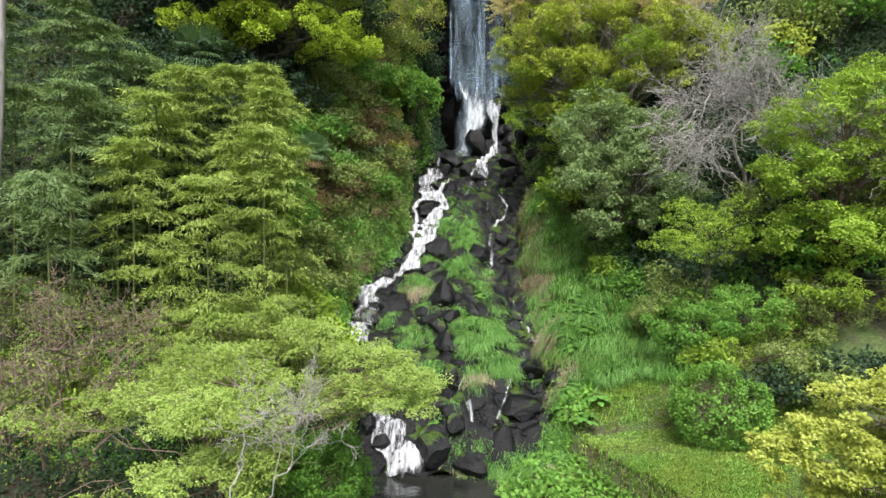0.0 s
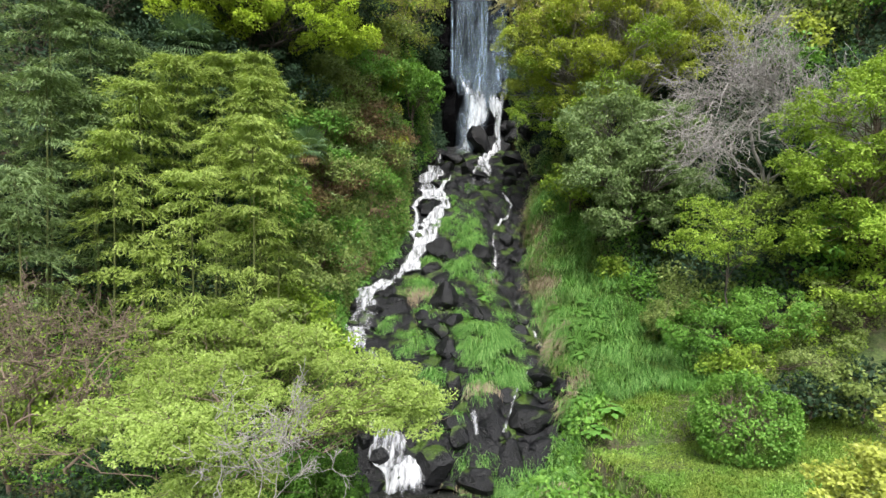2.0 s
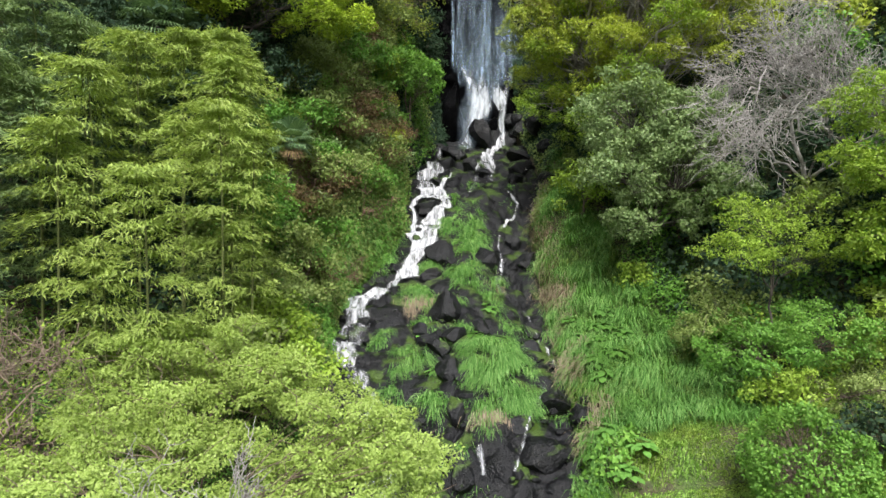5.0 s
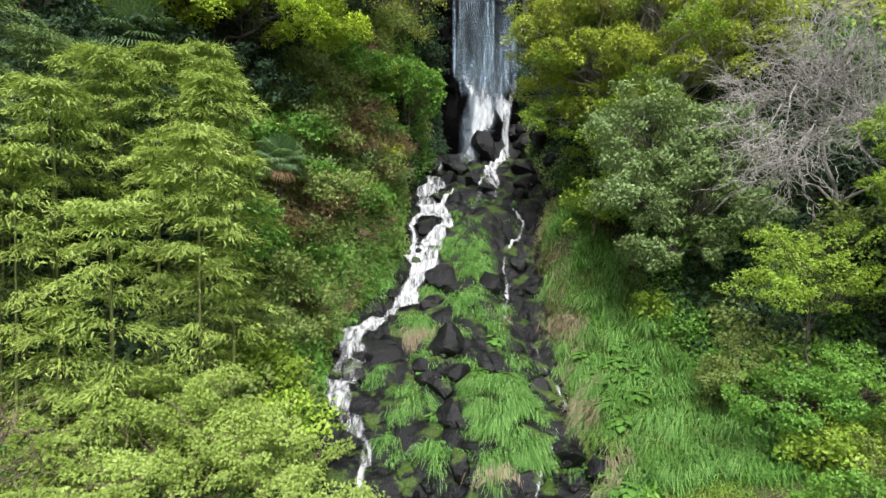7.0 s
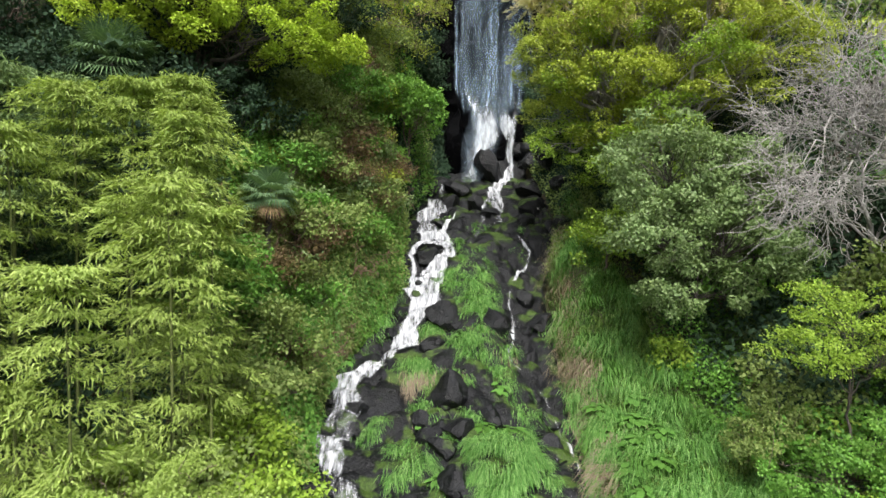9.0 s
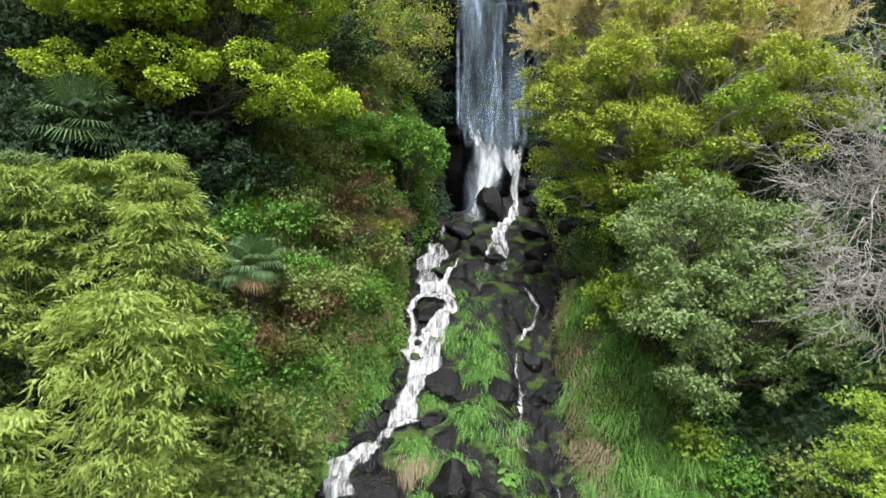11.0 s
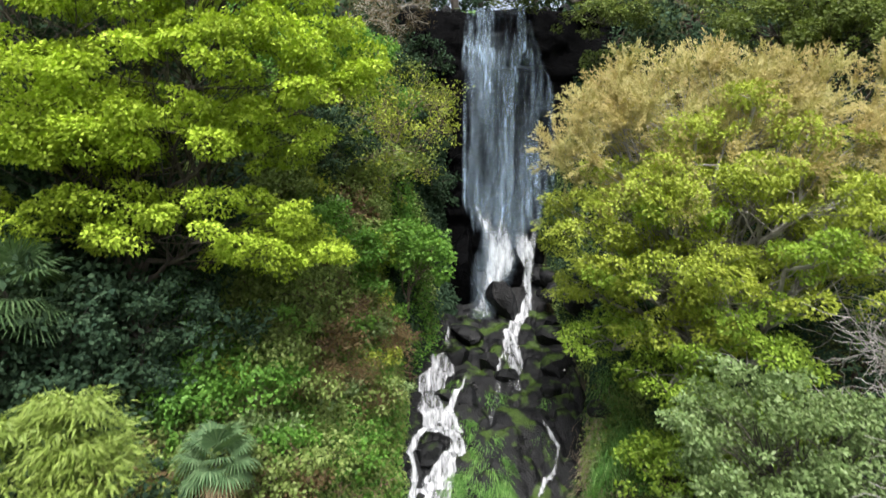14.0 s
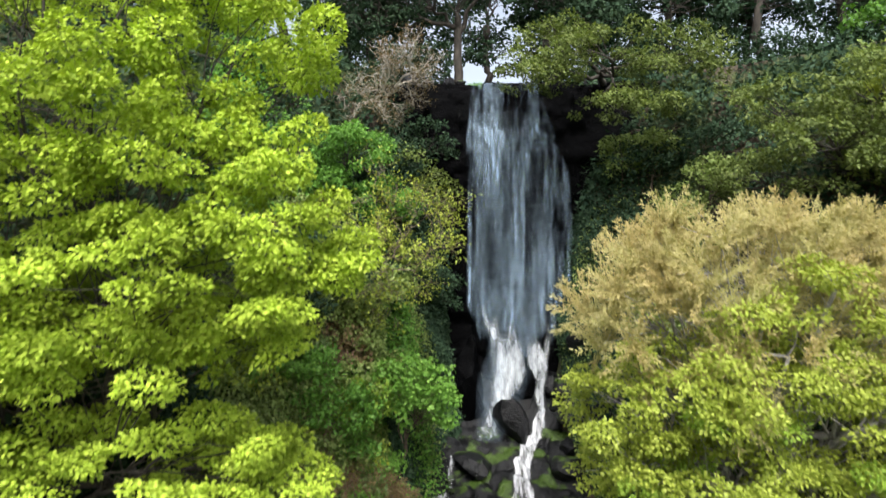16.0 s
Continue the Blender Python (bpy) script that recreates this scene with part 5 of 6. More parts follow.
def patchy(seed, level, scale=0.6):
    return lambda x, y: fbm(x * scale, y * scale, seed) > level


A = patchy(201, -0.15)
B = patchy(202, 0.0, 0.9)
C = patchy(203, 0.25, 0.9)


def deep_left(x, y):
    return left_bank(x, y) & ((x < -5.2) | (y > 26.5 + 0.8 * x + 3.0))


undergrowth("creepers", "mixed green creepers covering the steep bank", 150000, (-6.5, -0.2, 17.5, 29), lambda x, y: left_bank(x, y) & A(x, y), L_BANK, 301, (0.09, 0.055), 1.0, 2.2, 0.36)
undergrowth("creepers", "fresh green creepers on the steep bank", 110000, (-6.5, -0.2, 17.5, 29), lambda x, y: left_bank(x, y) & B(x, y), L_GREEN, 302, (0.09, 0.06), 1.0, 2.0, 0.4)
undergrowth("dry_creepers", "dry brown creepers hanging on the bank", 60000, (-5.0, -0.4, 18.5, 28), lambda x, y: left_bank(x, y) & C(x, y), L_DRY, 303, (0.13, 0.022), 1.0, 2.0, 0.3)
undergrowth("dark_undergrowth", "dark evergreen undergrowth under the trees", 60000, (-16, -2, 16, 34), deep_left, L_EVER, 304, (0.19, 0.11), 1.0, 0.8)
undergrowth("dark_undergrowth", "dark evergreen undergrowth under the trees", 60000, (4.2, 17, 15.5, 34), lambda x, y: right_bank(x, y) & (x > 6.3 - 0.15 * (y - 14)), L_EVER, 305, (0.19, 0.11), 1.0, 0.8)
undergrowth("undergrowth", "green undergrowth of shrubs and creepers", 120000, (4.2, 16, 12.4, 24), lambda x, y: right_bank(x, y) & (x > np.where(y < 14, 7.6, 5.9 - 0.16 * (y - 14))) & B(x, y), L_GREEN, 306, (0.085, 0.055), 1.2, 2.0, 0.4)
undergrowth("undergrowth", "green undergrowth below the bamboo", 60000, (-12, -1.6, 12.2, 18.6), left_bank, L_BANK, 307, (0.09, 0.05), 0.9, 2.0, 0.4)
# Dark leaf colour here stands in for shade in the maples' gaps.
undergrowth("dark_undergrowth", "leafy undergrowth below the young maples, dark in colour for shaded gaps", 60000, (-12, -1.6, 3, 13.0), left_bank, L_EVER, 318, (0.1, 0.06), 0.5)
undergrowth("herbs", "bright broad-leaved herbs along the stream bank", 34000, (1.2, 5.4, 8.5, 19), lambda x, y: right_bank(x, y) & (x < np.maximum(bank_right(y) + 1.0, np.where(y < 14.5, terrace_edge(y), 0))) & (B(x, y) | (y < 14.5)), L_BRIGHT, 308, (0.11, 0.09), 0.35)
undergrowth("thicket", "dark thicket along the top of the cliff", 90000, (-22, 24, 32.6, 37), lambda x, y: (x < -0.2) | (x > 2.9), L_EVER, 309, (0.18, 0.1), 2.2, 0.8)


def wall_creepers(name, label, count, y0, y1, leaf, seed, size, depth, reach=0.35, right=False):
    """Creepers on the steep foot of the bank, hanging down its face."""
    rng = np.random.default_rng(seed)
    y = rng.uniform(y0, y1, count)
    x = bank_right(y) + 0.1 + rng.exponential(reach, count) if right else bank_left(y) - rng.exponential(reach, count)
    n = np.array([-0.7 if right else 0.85, -0.5, 0.3])
    h = np.clip(0.5 + 0.5 * fbm(y * 1.4, ground_at(x, y) * 1.4, seed), 0.05, 1.2)
    at = np.stack([x, y, ground_at(x, y)], -1) + n * (h * depth * rng.uniform(0.1, 1, count))[:, None] + rng.normal(size=(count, 3)) * 0.06
    v, f = leaves(rng, at, rng.normal(size=(count, 3)) * 0.6 + np.array([0.3, -0.3, -0.5]), size[0], size[1], 0.12, n + np.array([0, -0.4, 0.3]))
    return tagged(new(name, mesh_from(name, v, f, leaf)), label, "undergrowth", kind="stuff")


wall_creepers("creepers", "green creepers hanging down the foot of the bank", 34000, 17.5, 27.5, L_BANK, 311, (0.10, 0.06), 0.6)
wall_creepers("creepers", "fresh green creepers hanging down the foot of the bank", 22000, 17.5, 28.5, L_GREEN, 312, (0.10, 0.065), 0.65)
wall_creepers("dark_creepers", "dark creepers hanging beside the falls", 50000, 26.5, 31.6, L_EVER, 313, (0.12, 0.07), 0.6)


# Dark leaves put the slope's shadow into colour on the right bank.
wall_creepers("dark_creepers", "creepers on the rocky bank beside the falls, dark in colour for its shadow", 30000, 25.0, 31.6, L_EVER, 314, (0.12, 0.07), 0.4, 0.8, True)
wall_creepers("creepers", "green creepers on the rocky bank beside the falls", 14000, 24.0, 31.0, L_BANK, 315, (0.09, 0.06), 0.4, 0.9, True)
undergrowth("ground_cover", "low green herbs and moss between the shrubs", 60000, (2.8, 9, 13, 26), lambda x, y: (x > bank_right(y) + 0.1) & ~grass_strip(x, y), L_BANK, 316, (0.07, 0.05), 0.16)
undergrowth("ground_cover", "low green herbs and moss between the shrubs", 40000, (-9, -1.8, 11, 20), left_bank, L_GREEN, 317, (0.08, 0.055), 0.2)


# ---- bushes on the slopes ----
def bush(x, y, size, leaf, seed, label, leaf_size=(0.085, 0.05), tall=0.9, name="shrub"):
    z = float(ground_at(x, y))
    r = np.random.default_rng(seed)
    blobs = [((x + r.uniform(-0.5, 0.5) * size, y - 0.15 * size + r.uniform(-0.3, 0.2) * size, z + size * tall * r.uniform(0.35, 0.8)), (size * r.uniform(0.5, 0.8), size * r.uniform(0.45, 0.65), size * tall * r.uniform(0.35, 0.55))) for _ in range(3)]
    return tree(name, label, (x, y), (x, y - 0.1 * size, z + 0.35 * size), blobs, leaf, BARK_BROWN, seed, 0.02 + 0.02 * size, (leaf_size[0] * 1.25, leaf_size[1] * 1.35), 0.14 + 0.12 * size, 0.65, 0.52, "shrub")


rng = np.random.default_rng(88)
KINDS = ((L_BANK, "olive-green shrub on the steep bank"), (L_GREEN, "green leafy shrub on the steep bank"), (L_GREYGREEN, "grey-green shrub on the steep bank"), (L_BANK, "olive-green shrub on the steep bank"), (L_OLIVE, "yellow-green shrub on the steep bank"), (L_DRY, "withered brown shrub on the steep bank"))
for i in range(52):
    y = rng.uniform(18.2, 27.4)
    x = float(bank_left(y)) - rng.uniform(0.15, 3.0)
    m, text = KINDS[rng.integers(len(KINDS))]
    bush(x, y, rng.uniform(0.5, 0.95), m, 700 + i, text)
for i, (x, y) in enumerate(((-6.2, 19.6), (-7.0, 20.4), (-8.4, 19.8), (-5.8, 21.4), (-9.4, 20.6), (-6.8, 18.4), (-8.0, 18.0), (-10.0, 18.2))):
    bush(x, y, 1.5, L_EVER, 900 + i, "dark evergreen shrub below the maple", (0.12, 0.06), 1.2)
for i, (x, y) in enumerate(((-4.4, 15.6), (-5.2, 15.2), (-6.2, 15.4), (-3.6, 16.6), (-4.2, 17.2), (-7.4, 13.2), (-8.6, 13.0), (-3.4, 15.6))):
    bush(x, y, 1.1, (L_BANK, L_LIME)[i % 2], 970 + i, "loose green shrub at the foot of the bamboo", (0.085, 0.05), 1.0)
for i in range(16):
    y = rng.uniform(26.8, 31.0)
    bush(float(bank_left(y)) - rng.uniform(0.1, 2.2), y, rng.uniform(0.7, 1.3), (L_EVER, L_BANK)[i % 2], 1000 + i, ("dark shrub clinging to the cliff beside the falls", "olive shrub clinging to the cliff beside the falls")[i % 2], (0.10, 0.06), 1.0)
for i in range(12):
    y = rng.uniform(26.8, 31.0)
    bush(float(bank_right(y)) + rng.uniform(0.8, 4.2), y, rng.uniform(0.8, 1.4), (L_EVER, L_BANK)[i % 2], 1020 + i, ("dark shrub clinging to the cliff beside the falls", "olive shrub clinging to the cliff beside the falls")[i % 2], (0.10, 0.06), 1.0)
for i, (x, y) in enumerate(((-5.0, 20.4), (-4.4, 21.6), (-3.8, 22.2), (-5.3, 19.4), (-3.4, 23.4), (-2.9, 24.4), (-3.9, 20.9), (-2.4, 25.4))):
    bush(x, y, 1.15, (L_BANK, L_GREEN, L_BANK, L_LIME)[i % 4], 1460 + i, "leafy shrub in mixed greens on the steep bank", (0.08, 0.05), 1.0)
for i in range(50):
    y = rng.uniform(18.6, 26.5)
    x = float(bank_left(y)) - (rng.uniform(0.2, 2.2) if i % 3 == 0 else rng.uniform(0.6, 3.4))
    k = rng.integers(6)
    bush(x, y, rng.uniform(0.55, 0.95), (L_GREEN, L_BRIGHT, L_BANK, L_SHADE, L_DRY, L_BANK)[k], 1500 + i, ("fresh green shrub on the steep bank", "bright green leafy shrub on the steep bank", "olive-green shrub on the steep bank", "olive shrub on the steep bank in shaded leaf colour", "withered brown shrub on the steep bank", "olive-green shrub on the steep bank")[k], (0.075, 0.045), 1.0)
for i, (x, y) in enumerate(((-2.0, 25.0), (-2.5, 24.4), (-2.2, 23.6), (-1.9, 25.8), (-3.2, 22.6), (-4.3, 19.9), (-4.8, 20.4), (-2.7, 23.0))):
    bush(x, y, 0.8, L_DRY, 1580 + i, "dry brown hanging growth on the steep bank", (0.13, 0.013), 1.0)
bush(5.6, 21.7, 2.0, L_LIME, 980, "lime-green shrub under the ochre tree", (0.08, 0.05), 1.1)
bush(4.4, 22.4, 1.5, L_LIME, 981, "lime-green shrub under the ochre tree", (0.08, 0.05), 1.1)
for i, (x, y) in enumerate(((-4.7, 18.6), (-3.7, 18.9), (-5.1, 18.8))):
    bush(x, y, 1.3, (L_GREEN, L_BANK)[i % 2], 920 + i, "green shrub crowding round a fan palm", (0.09, 0.05), 1.4)
for i, (x, y) in enumerate(((10.4, 17.4), (11.6, 18.2), (12.8, 17.6), (11.2, 19.4), (12.6, 19.6), (9.6, 18.4), (13.8, 18.8), (10.2, 16.2), (12.0, 16.4))):
    bush(x, y, 1.6, (L_EVER, L_GREEN, L_BANK)[i % 3], 1600 + i, ("dark evergreen shrub under the trees", "green shrub under the trees", "olive-green shrub under the trees")[i % 3], (0.1, 0.06), 1.0)
for i, (x, y) in enumerate(((8.4, 13.3), (9.4, 13.6), (10.6, 13.2), (7.6, 13.7), (11.6, 13.6))):
    bush(x, y, 1.0, (L_BANK, L_EVER)[i % 2], 930 + i, "low tangled shrub at the back of the terrace", (0.09, 0.05), 0.9)
for i in range(26):
    y = rng.uniform(18.8, 26.0)
    x = float(bank_left(y)) - rng.uniform(0.1, 1.8)
    bare_tree("dry_vine", "hank of dry brown vine on the steep bank", (x, y), 1.5, 0.6, BARK_RED, 950 + i, 0.02, 4, (0.35, -0.5, 0.8), -0.3, "vine", (2, 3), 0.25, None, 0.007)
for i in range(12):
    y = rng.uniform(20, 30)
    bush(rng.uniform(-12, -5.5), y, rng.uniform(1.2, 2.2), L_EVER, 740 + i, "dark evergreen shrub under the trees", (0.14, 0.08), 1.1)
for i in range(14):
    y = rng.uniform(19.5, 30)
    bush(rng.uniform(6.5, 15), y, rng.uniform(1.2, 2.2), (L_BANK, L_GREEN, L_OLIVE)[i % 3], 760 + i, ("olive-green shrub under the trees", "green shrub under the trees", "yellow-green shrub under the trees")[i % 3], (0.13, 0.08), 1.1)
for i in range(12):
    y = rng.uniform(14.2, 19.5)
    bush(rng.uniform(5.6, 6.4) - 0.16 * (y - 14) + rng.uniform(0, 1.5), y, rng.uniform(0.5, 0.9), (L_GREEN, L_BANK, L_LIME)[i % 3], 780 + i, "loose green shrub beside the grass slope")

for i, (x, y, z) in enumerate(((-0.75, 30.4, 17.6), (-0.95, 30.5, 19.2), (-1.0, 30.6, 20.8), (-0.9, 30.7, 22.4), (-1.9, 30.0, 21.8), (-2.1, 29.8, 19.8))):
    tree("shrub", "dark shrub hanging on the cliff beside the falls", (x - 0.3, y + 0.9, z - 0.4), (x - 0.1, y + 0.4, z - 0.1), [((x, y, z), (0.8, 0.55, 0.85)), ((x - 0.5, y - 0.1, z - 0.5), (0.7, 0.5, 0.6))], (L_EVER, L_EVER, L_SHADE)[i % 3], BARK_DARK, 1700 + i, 0.04, (0.13, 0.07), 0.26, 0.6, 0.8, "shrub")

# ---- the wood behind the cliff top ----
for i, (x, y, h) in enumerate(((-3.2, 35.0, 9), (-6.5, 34.2, 10), (-10, 35, 10), (-14, 34, 11), (3.6, 35.2, 9), (5.6, 36.5, 11), (8.2, 35.0, 10), (11.5, 34.5, 11), (15, 35, 11), (1.6, 41, 12), (-1.5, 39, 12), (4.6, 39, 12), (7.2, 40, 12), (10.2, 39, 12), (13.4, 39, 12), (-4.8, 39, 12), (17, 37, 11))):
    r = np.random.default_rng(800 + i)
    z = float(ground_at(x, y))
    tree("conifer" if i % 2 else "evergreen_tree", "tall dark tree of the wood above the cliff", (x, y), (x, y, z + h * 0.45),
         [((x + r.uniform(-1.2, 1.2), y + r.uniform(-0.8, 0.4), z + h * q), (r.uniform(1.6, 2.4), 1.6, r.uniform(0.9, 1.4))) for q in (0.32, 0.45, 0.6, 0.8)], L_EVER, BARK_DARK, 820 + i, 0.2, (0.22, 0.13), 0.5, 0.5, 0.8)


def grass(name, label, count, area, keep, leaf, seed, length, width=0.016, lean=0.6):
    rng = np.random.default_rng(seed)
    x, y = scatter(rng, count, *area, keep)
    at = np.stack([x, y, ground_at(x, y) - 0.02], -1)
    d = np.stack([rng.normal(size=len(x)) * 0.35 + 0.9 * fbm(x * 2.2, y * 2.2, 31), -0.6 + 0.5 * fbm(x * 2.5, y * 2.5, 32), np.zeros(len(x))], -1) * lean
    v, f = (arching if length > 0.35 else blades)(rng, at, d, length * np.clip(0.8 + 0.7 * fbm(x * 2.5, y * 2.5, seed), 0.3, 1.6), width)
    return tagged(new(name, mesh_from(name, v, f, leaf)), label, "grass", kind="stuff")


grass("grass", "lush green grass on the sloping bank", 60000, (1.5, 7.5, 15.0, 25.2), lambda x, y: grass_strip(x, y) & (fbm(x * 2, y * 2, 9) < (y - 15.4) * 1.2), L_GRASS, 401, 0.40, 0.018)
grass("grass", "short mown grass on the terrace", 105000, (2.6, 8.6, 8.8, 18.4), lambda x, y: grass_strip(x, y) & (fbm(x * 2, y * 2, 10) < (18.0 - y) * 1.2), L_LAWN, 402, 0.16, 0.022, 0.5)
def grass_clumps(name, label, count, area, keep, leaf, seed, length, each=110, spread=0.16):
    """Clumps of long grass, each bent its own way."""
    rng = np.random.default_rng(seed)
    x, y = scatter(rng, count, *area, keep)
    n = len(x)
    lean = np.repeat(np.stack([rng.normal(size=n) * 0.8 - 0.15, rng.normal(size=n) * 0.5 - 0.5, np.zeros(n)], -1), each, 0)
    ln = np.repeat(length * rng.uniform(0.6, 1.3, n), each)
    x, y = np.repeat(x, each) + rng.normal(size=n * each) * spread, np.repeat(y, each) + rng.normal(size=n * each) * spread
    at = np.stack([x, y, ground_at(x, y) + 0.02], -1)
    v, f = arching(rng, at, lean + rng.normal(size=(n * each, 3)) * 0.4, ln, 0.017)
    return tagged(new(name, mesh_from(name, v, f, leaf)), label, "grass", kind="stuff")


grass_clumps("tall_grass", "long bluish-green grass clumps on the sloping bank", 330, (1.5, 7.5, 15.0, 25.2), grass_strip, L_TUFT, 411, 0.55, 110, 0.12)
grass_clumps("tall_grass", "dark green grass clumps on the sloping bank", 200, (1.5, 7.5, 14.6, 25.2), grass_strip, L_HERB, 412, 0.5, 100, 0.12)
grass_clumps("dry_grass", "straw-coloured grass clumps at the edge of the stream", 160, (2.4, 4.2, 14.6, 25.2), lambda x, y: grass_strip(x, y) & (x < bank_right(y) + 0.45), L_STRAW, 413, 0.5)
grass_clumps("tall_grass", "green grass clumps along the left bank of the stream", 400, (-4.2, -1.2, 17.5, 25.5), lambda x, y: (x < bank_left(y) + 0.15) & (x > bank_left(y) - 0.6), L_TUFT, 414, 0.5)
grass("dry_grass", "straw-coloured dead grass at the bank's edge", 6000, (1.3, 4.5, 11, 25), lambda x, y: right_bank(x, y) & (x < bank_right(y) + 0.5) & C(x, y), L_STRAW, 403, 0.4)
grass("dry_grass", "brown dead grass hanging over the edge of the terrace", 9000, (2.4, 5.4, 8.5, 14.6), lambda x, y: np.abs(x - terrace_edge(y) - 0.02) < 0.13, L_STRAW, 405, 0.3)
grass("grass", "green grass hanging from the left bank of the stream", 14000, (-4.2, -1.2, 18.5, 25.5), lambda x, y: (x < bank_left(y) + 0.15) & (x > bank_left(y) - 0.7) & A(x, y), L_GRASS, 404, 0.4)


def tussock(x, y, rx, ry, count, seed, length=0.6, dry=0.15, label="green grass tussock drooping over the stream rocks"):
    """A hummock of long drooping blades, straw-coloured beneath."""
    rng = np.random.default_rng(seed)
    z = float(ground_at(x, y)) - 0.15
    ob = thing("grass_tussock", (x, y, z), label, "grass", "stream tussocks")
    count = int(count * 1.1)
    k = max(3, int(38 * rx * ry) + 4)
    ta, tq = rng.uniform(0, 2 * np.pi, k), np.sqrt(rng.uniform(0, 1, k))
    tx, ty = np.cos(ta) * tq * rx, np.sin(ta) * tq * ry
    tlean = np.stack([np.cos(ta) * tq * 0.6, np.sin(ta) * tq * 0.4 - 0.55, np.zeros(k)], -1) + rng.normal(size=(k, 3)) * 0.25
    tlen = length * rng.uniform(0.6, 1.15, k)
    each = count // k
    for i in range(k):
        dx, dy = tx[i] + rng.normal(size=each) * 0.09, ty[i] + rng.normal(size=each) * 0.09
        hump = 0.4 * min(rx, ry) * np.clip(1 - (dx / rx) ** 2 - (dy / ry) ** 2, 0, 1)
        at = np.stack([dx, dy, ground_at(x + dx, y + dy) - z + hump], -1)
        v, f = arching(rng, at, tlean[i] + rng.normal(size=(each, 3)) * 0.25, np.full(each, tlen[i]), 0.016)
        part("tuft", mesh_from("tuft", v, f, L_TUFT), ob)
    k = int(count * dry) if dry >= 0.3 else 0
    if k:
        dx = rng.normal(size=k) * rx * 0.45
        dy = -ry * rng.uniform(0.35, 1.05, k)
        at = np.stack([dx, dy, ground_at(x + dx, y + dy) - z + 0.1 + 0.6 * length * rng.uniform(0, 1, k)], -1)
        v, f = leaves(rng, at, np.array([0, -0.75, -1.0]) + rng.normal(size=(k, 3)) * 0.2, length * 0.9, 0.011, 0.05)
        part("straw_skirt", mesh_from("straw_skirt", v, f, L_STRAW), ob, "straw-coloured dead blades")
    return ob


tussock(1.25, 17.4, 0.95, 1.5, 7600, 501, 0.52, 0.12, "large mound of long bright green grass with a straw skirt")
for i, (x, y, rx, ry, n, ln) in enumerate(((1.55, 13.75, 0.55, 0.4, 1100, 0.45), (2.25, 13.95, 0.5, 0.4, 900, 0.45), (2.6, 14.4, 0.4, 0.4, 700, 0.4))):
    tussock(x, y, rx, ry, n, 560 + i, ln, 0.2, "grass tussock at the edge of the pool")
tussock(0.95, 32.5, 0.55, 0.25, 700, 503, 0.35, 0.0, "pale tuft of grass on the lip of the falls")
tussock(2.1, 32.5, 0.4, 0.25, 500, 504, 0.35, 0.0, "tuft of grass on the lip of the falls")
tussock(0.9, 15.9, 0.4, 0.4, 500, 502, 0.5, 1.6, "tuft of straw-coloured dead grass")
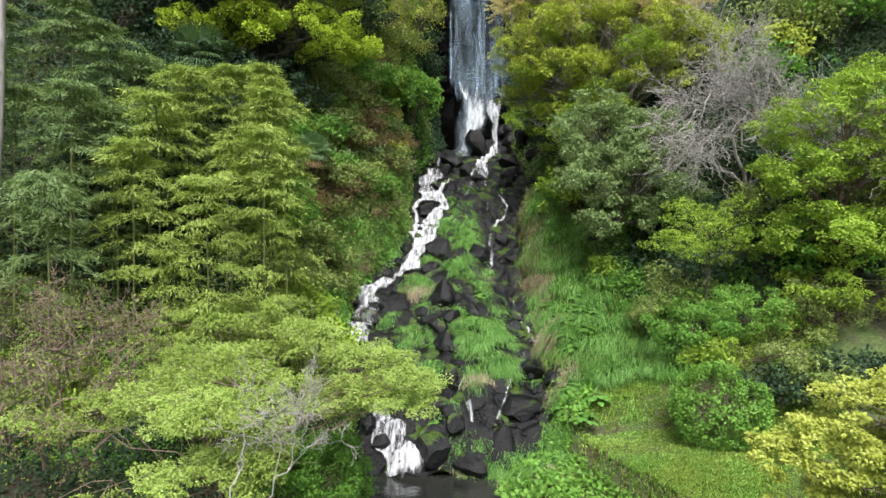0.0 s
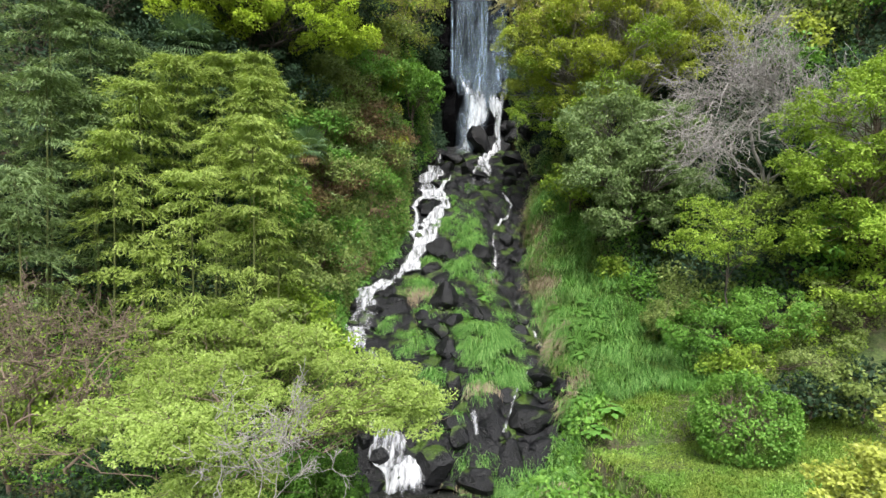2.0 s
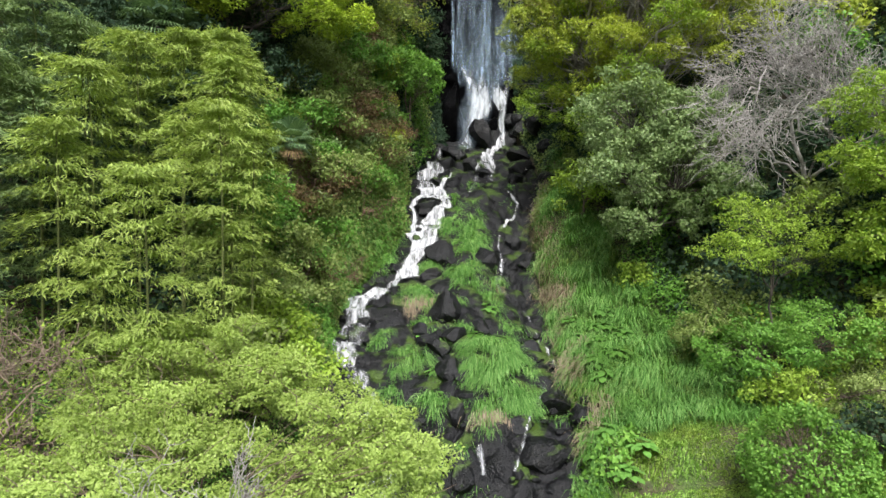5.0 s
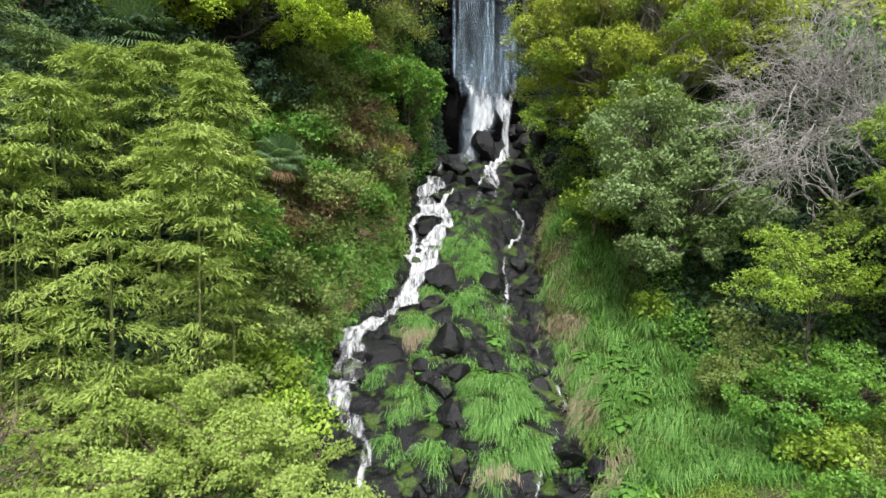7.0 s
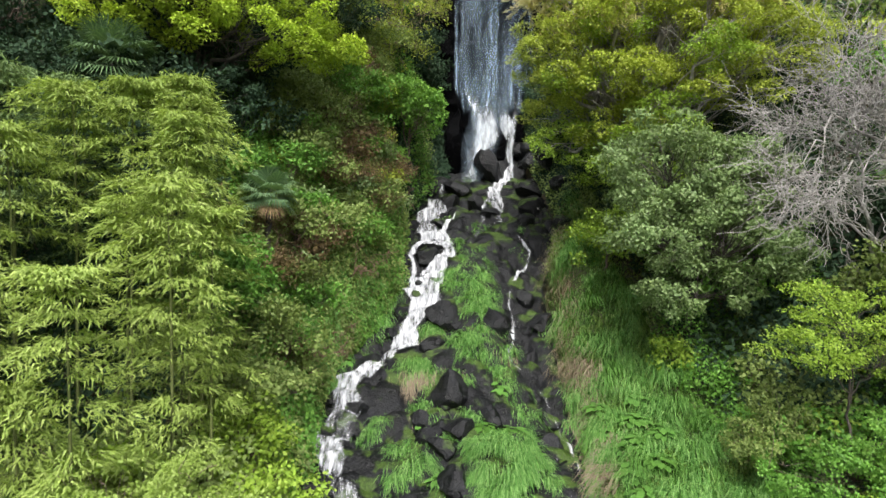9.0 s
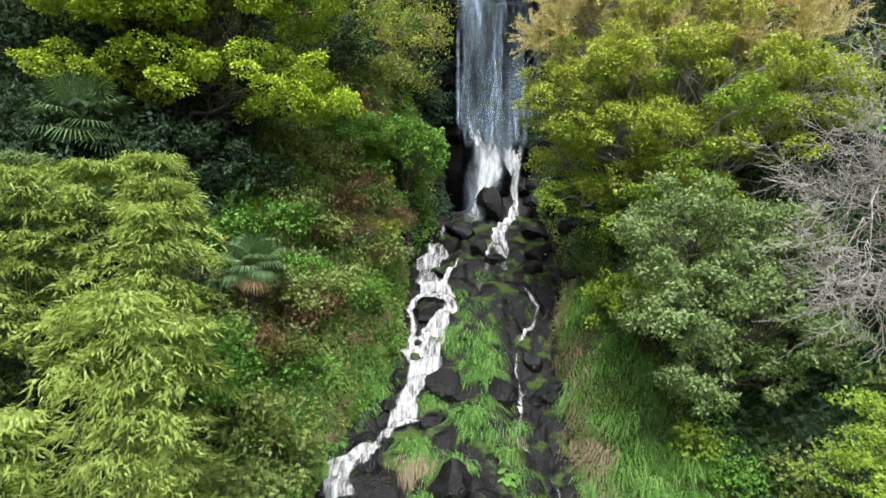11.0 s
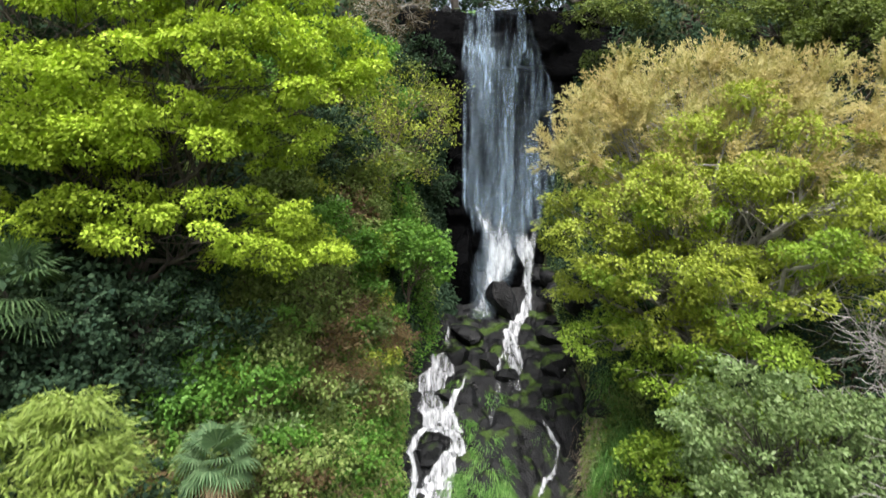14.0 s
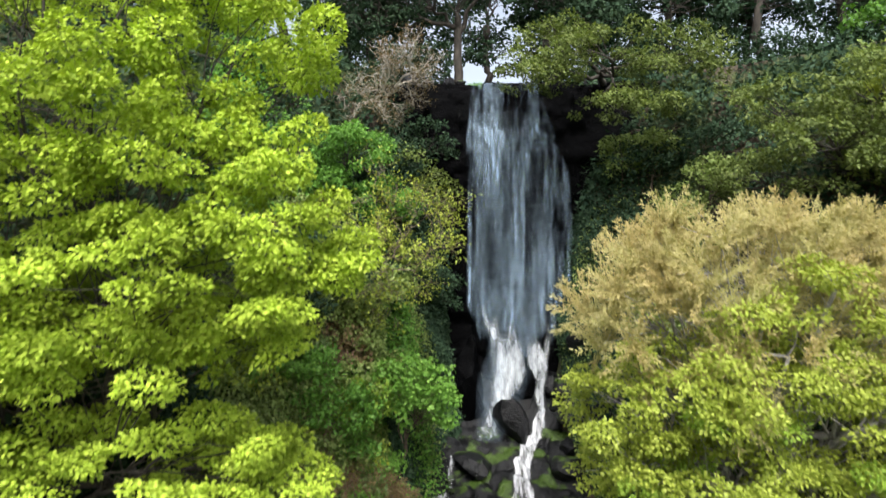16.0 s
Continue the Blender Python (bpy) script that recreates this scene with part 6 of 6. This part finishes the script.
for i, (x, y, rx, ry, n, ln, dr) in enumerate(((-0.75, 20.6, 0.45, 0.6, 1100, 0.5, 0.5), (0.7, 21.3, 0.5, 0.8, 1300, 0.5, 0.2), (0.75, 23.0, 0.45, 0.8, 1200, 0.5, 0.1), (0.15, 24.0, 0.4, 0.5, 900, 0.4, 0.1), (1.05, 24.2, 0.4, 0.6, 900, 0.4, 0.1),
                                               (-0.9, 17.9, 0.5, 0.6, 1100, 0.55, 0.15), (-0.35, 18.4, 0.35, 0.4, 600, 0.45, 0.1), (-0.3, 16.2, 0.4, 0.5, 700, 0.5, 0.15), (1.35, 20.3, 0.5, 0.5, 900, 0.4, 0.15), (2.6, 16.1, 0.2, 0.2, 260, 0.4, 0.0),
                                               (0.2, 14.9, 0.3, 0.3, 400, 0.4, 0.1), (0.6, 14.0, 0.4, 0.35, 500, 0.35, 0.8), (2.0, 13.2, 0.7, 0.6, 1400, 0.45, 0.3), (3.0, 19.6, 0.35, 0.6, 700, 0.5, 0.6), (-1.75, 22.6, 0.4, 0.7, 1000, 0.45, 0.2), (-3.1, 20.3, 0.6, 0.6, 1200, 0.45, 0.5),
                                               (0.2, 25.4, 0.25, 0.3, 400, 0.3, 0.0), (0.6, 24.6, 0.3, 0.3, 450, 0.3, 0.0), (1.3, 23.4, 0.3, 0.4, 500, 0.4, 0.0), (0.35, 22.4, 0.3, 0.35, 450, 0.35, 0.2), (1.2, 22.0, 0.35, 0.4, 600, 0.45, 0.3), (0.1, 21.4, 0.25, 0.3, 350, 0.35, 0.2), (1.0, 26.4, 0.25, 0.25, 350, 0.25, 0.0), (2.6, 26.2, 0.3, 0.3, 350, 0.25, 0.0),
                                               (-0.6, 19.4, 0.3, 0.4, 500, 0.4, 0.3), (0.5, 19.0, 0.3, 0.3, 400, 0.4, 0.1), (-0.1, 17.2, 0.3, 0.3, 450, 0.4, 0.2), (-1.2, 16.6, 0.35, 0.4, 600, 0.45, 0.1), (2.8, 18.0, 0.25, 0.3, 400, 0.4, 0.2), (2.9, 22.4, 0.25, 0.4, 450, 0.45, 0.2),
                                               (0.9, 22.6, 0.45, 0.5, 900, 0.45, 0.0), (0.5, 23.6, 0.4, 0.5, 800, 0.45, 0.0), (0.85, 25.0, 0.3, 0.35, 450, 0.35, 0.0), (1.5, 21.2, 0.35, 0.4, 600, 0.45, 0.3), (0.2, 20.2, 0.3, 0.3, 450, 0.4, 0.4), (-0.5, 21.7, 0.35, 0.35, 550, 0.4, 0.5), (1.7, 19.4, 0.35, 0.4, 600, 0.45, 0.0), (2.2, 25.2, 0.25, 0.3, 350, 0.3, 0.0), (-1.6, 19.0, 0.35, 0.4, 600, 0.45, 0.2),
                                               (0.2, 26.6, 0.4, 0.4, 500, 0.3, 0.1), (-2.0, 13.0, 0.5, 1.0, 1600, 0.4, 0.5), (-0.4, 22.0, 0.35, 0.45, 600, 0.4, 0.3))):
    tussock(x, y, rx, ry, n, 510 + i, ln, dr)


# ---- broad-leaved herbs ----
def herb(x, y, size, seed, label="leafy green herb with broad leaves on the stream rocks"):
    """A rosette of broad stalked leaves."""
    rng = np.random.default_rng(seed)
    z = float(ground_at(x, y)) + 0.08
    ob = thing("leafy_herb", (x, y, z), label, "herb", "stream herbs")
    for ring, count in ((0.35, 5), (0.7, 9), (1.0, 11)):
        for i in range(count):
            a = i / count * 2 * np.pi + rng.uniform(-0.3, 0.3)
            d = np.array([math.cos(a), math.sin(a), 0])
            hub = d * size * ring * 0.8 + np.array([0, 0, size * (0.85 - 0.45 * ring) + rng.uniform(-0.05, 0.05)])
            ln = size * rng.uniform(0.5, 0.75)
            side = np.cross(d, [0, 0, 1.0]) * ln * 0.34
            droop = np.array([0, 0, -0.35 * ln * ring])
            v = [hub - d * ln * 0.5, hub - d * ln * 0.15 + side + droop * 0.2, hub + d * ln * 0.25 + side * 0.8 + droop * 0.5, hub + d * ln * 0.5 + droop, hub + d * ln * 0.25 - side * 0.8 + droop * 0.5, hub - d * ln * 0.15 - side + droop * 0.2, hub + droop * 0.25 - np.array([0, 0, 0.04 * ln])]
            f = [(0, 6, 1), (1, 6, 2), (2, 6, 3), (3, 6, 4), (4, 6, 5), (5, 6, 0)]
            part("leaf", mesh_from("leaf", v, f, L_HERB), ob)
    return ob


for i, (x, y, size) in enumerate(((-0.17, 16.4, 0.34), (-0.75, 20.9, 0.32), (0.75, 18.7, 0.34), (1.5, 18.8, 0.34), (1.15, 19.9, 0.36), (0.6, 17.9, 0.3), (3.0, 17.4, 0.36), (3.3, 18.2, 0.34), (2.95, 15.8, 0.34), (3.2, 15.0, 0.36), (0.35, 21.6, 0.28), (-0.1, 14.6, 0.26), (3.5, 16.4, 0.34),
                                  (-2.9, 20.4, 0.36), (-3.3, 20.0, 0.36), (-2.6, 21.0, 0.32), (3.6, 14.2, 0.3), (3.4, 17.0, 0.4), (3.7, 17.6, 0.38), (4.0, 17.0, 0.36), (3.9, 18.2, 0.36), (4.3, 17.7, 0.36), (3.3, 19.0, 0.34), (1.0, 18.3, 0.34), (1.7, 18.2, 0.34), (1.3, 18.7, 0.32), (0.75, 17.2, 0.3), (-0.2, 17.4, 0.3), (4.1, 18.8, 0.34), (2.9, 14.6, 0.32), (3.2, 13.9, 0.34), (2.6, 13.4, 0.3), (2.2, 12.6, 0.32), (-0.6, 19.0, 0.26))):
    herb(x, y, size, 1200 + i)

# ---- a pale stone on the dark bank ----
m, t, out = nodes_of("pale_stone")
p = add(t, "ShaderNodeBsdfPrincipled", Roughness=0.7)
t.links.new(ramp(t, noise_at(t, pos(t), 14.0, 4.0), [(0.3, (0.5, 0.49, 0.46)), (0.7, (0.75, 0.74, 0.72))]), p.inputs["Base Color"])
t.links.new(p.outputs[0], out.inputs[0])
PALE = BOULDERS[2].copy()
PALE.materials.clear()
PALE.materials.append(m)
ob = new("pale_stone", PALE)
ob.matrix_world = pose(3.15, 27.0, float(bed_height(3.15, 27.0)) + 0.1, 10, 5, 40) @ Matrix.Diagonal((0.3, 0.22, 0.16, 1))
tagged(ob, "small pale stone lying on the dark bank", "stone")
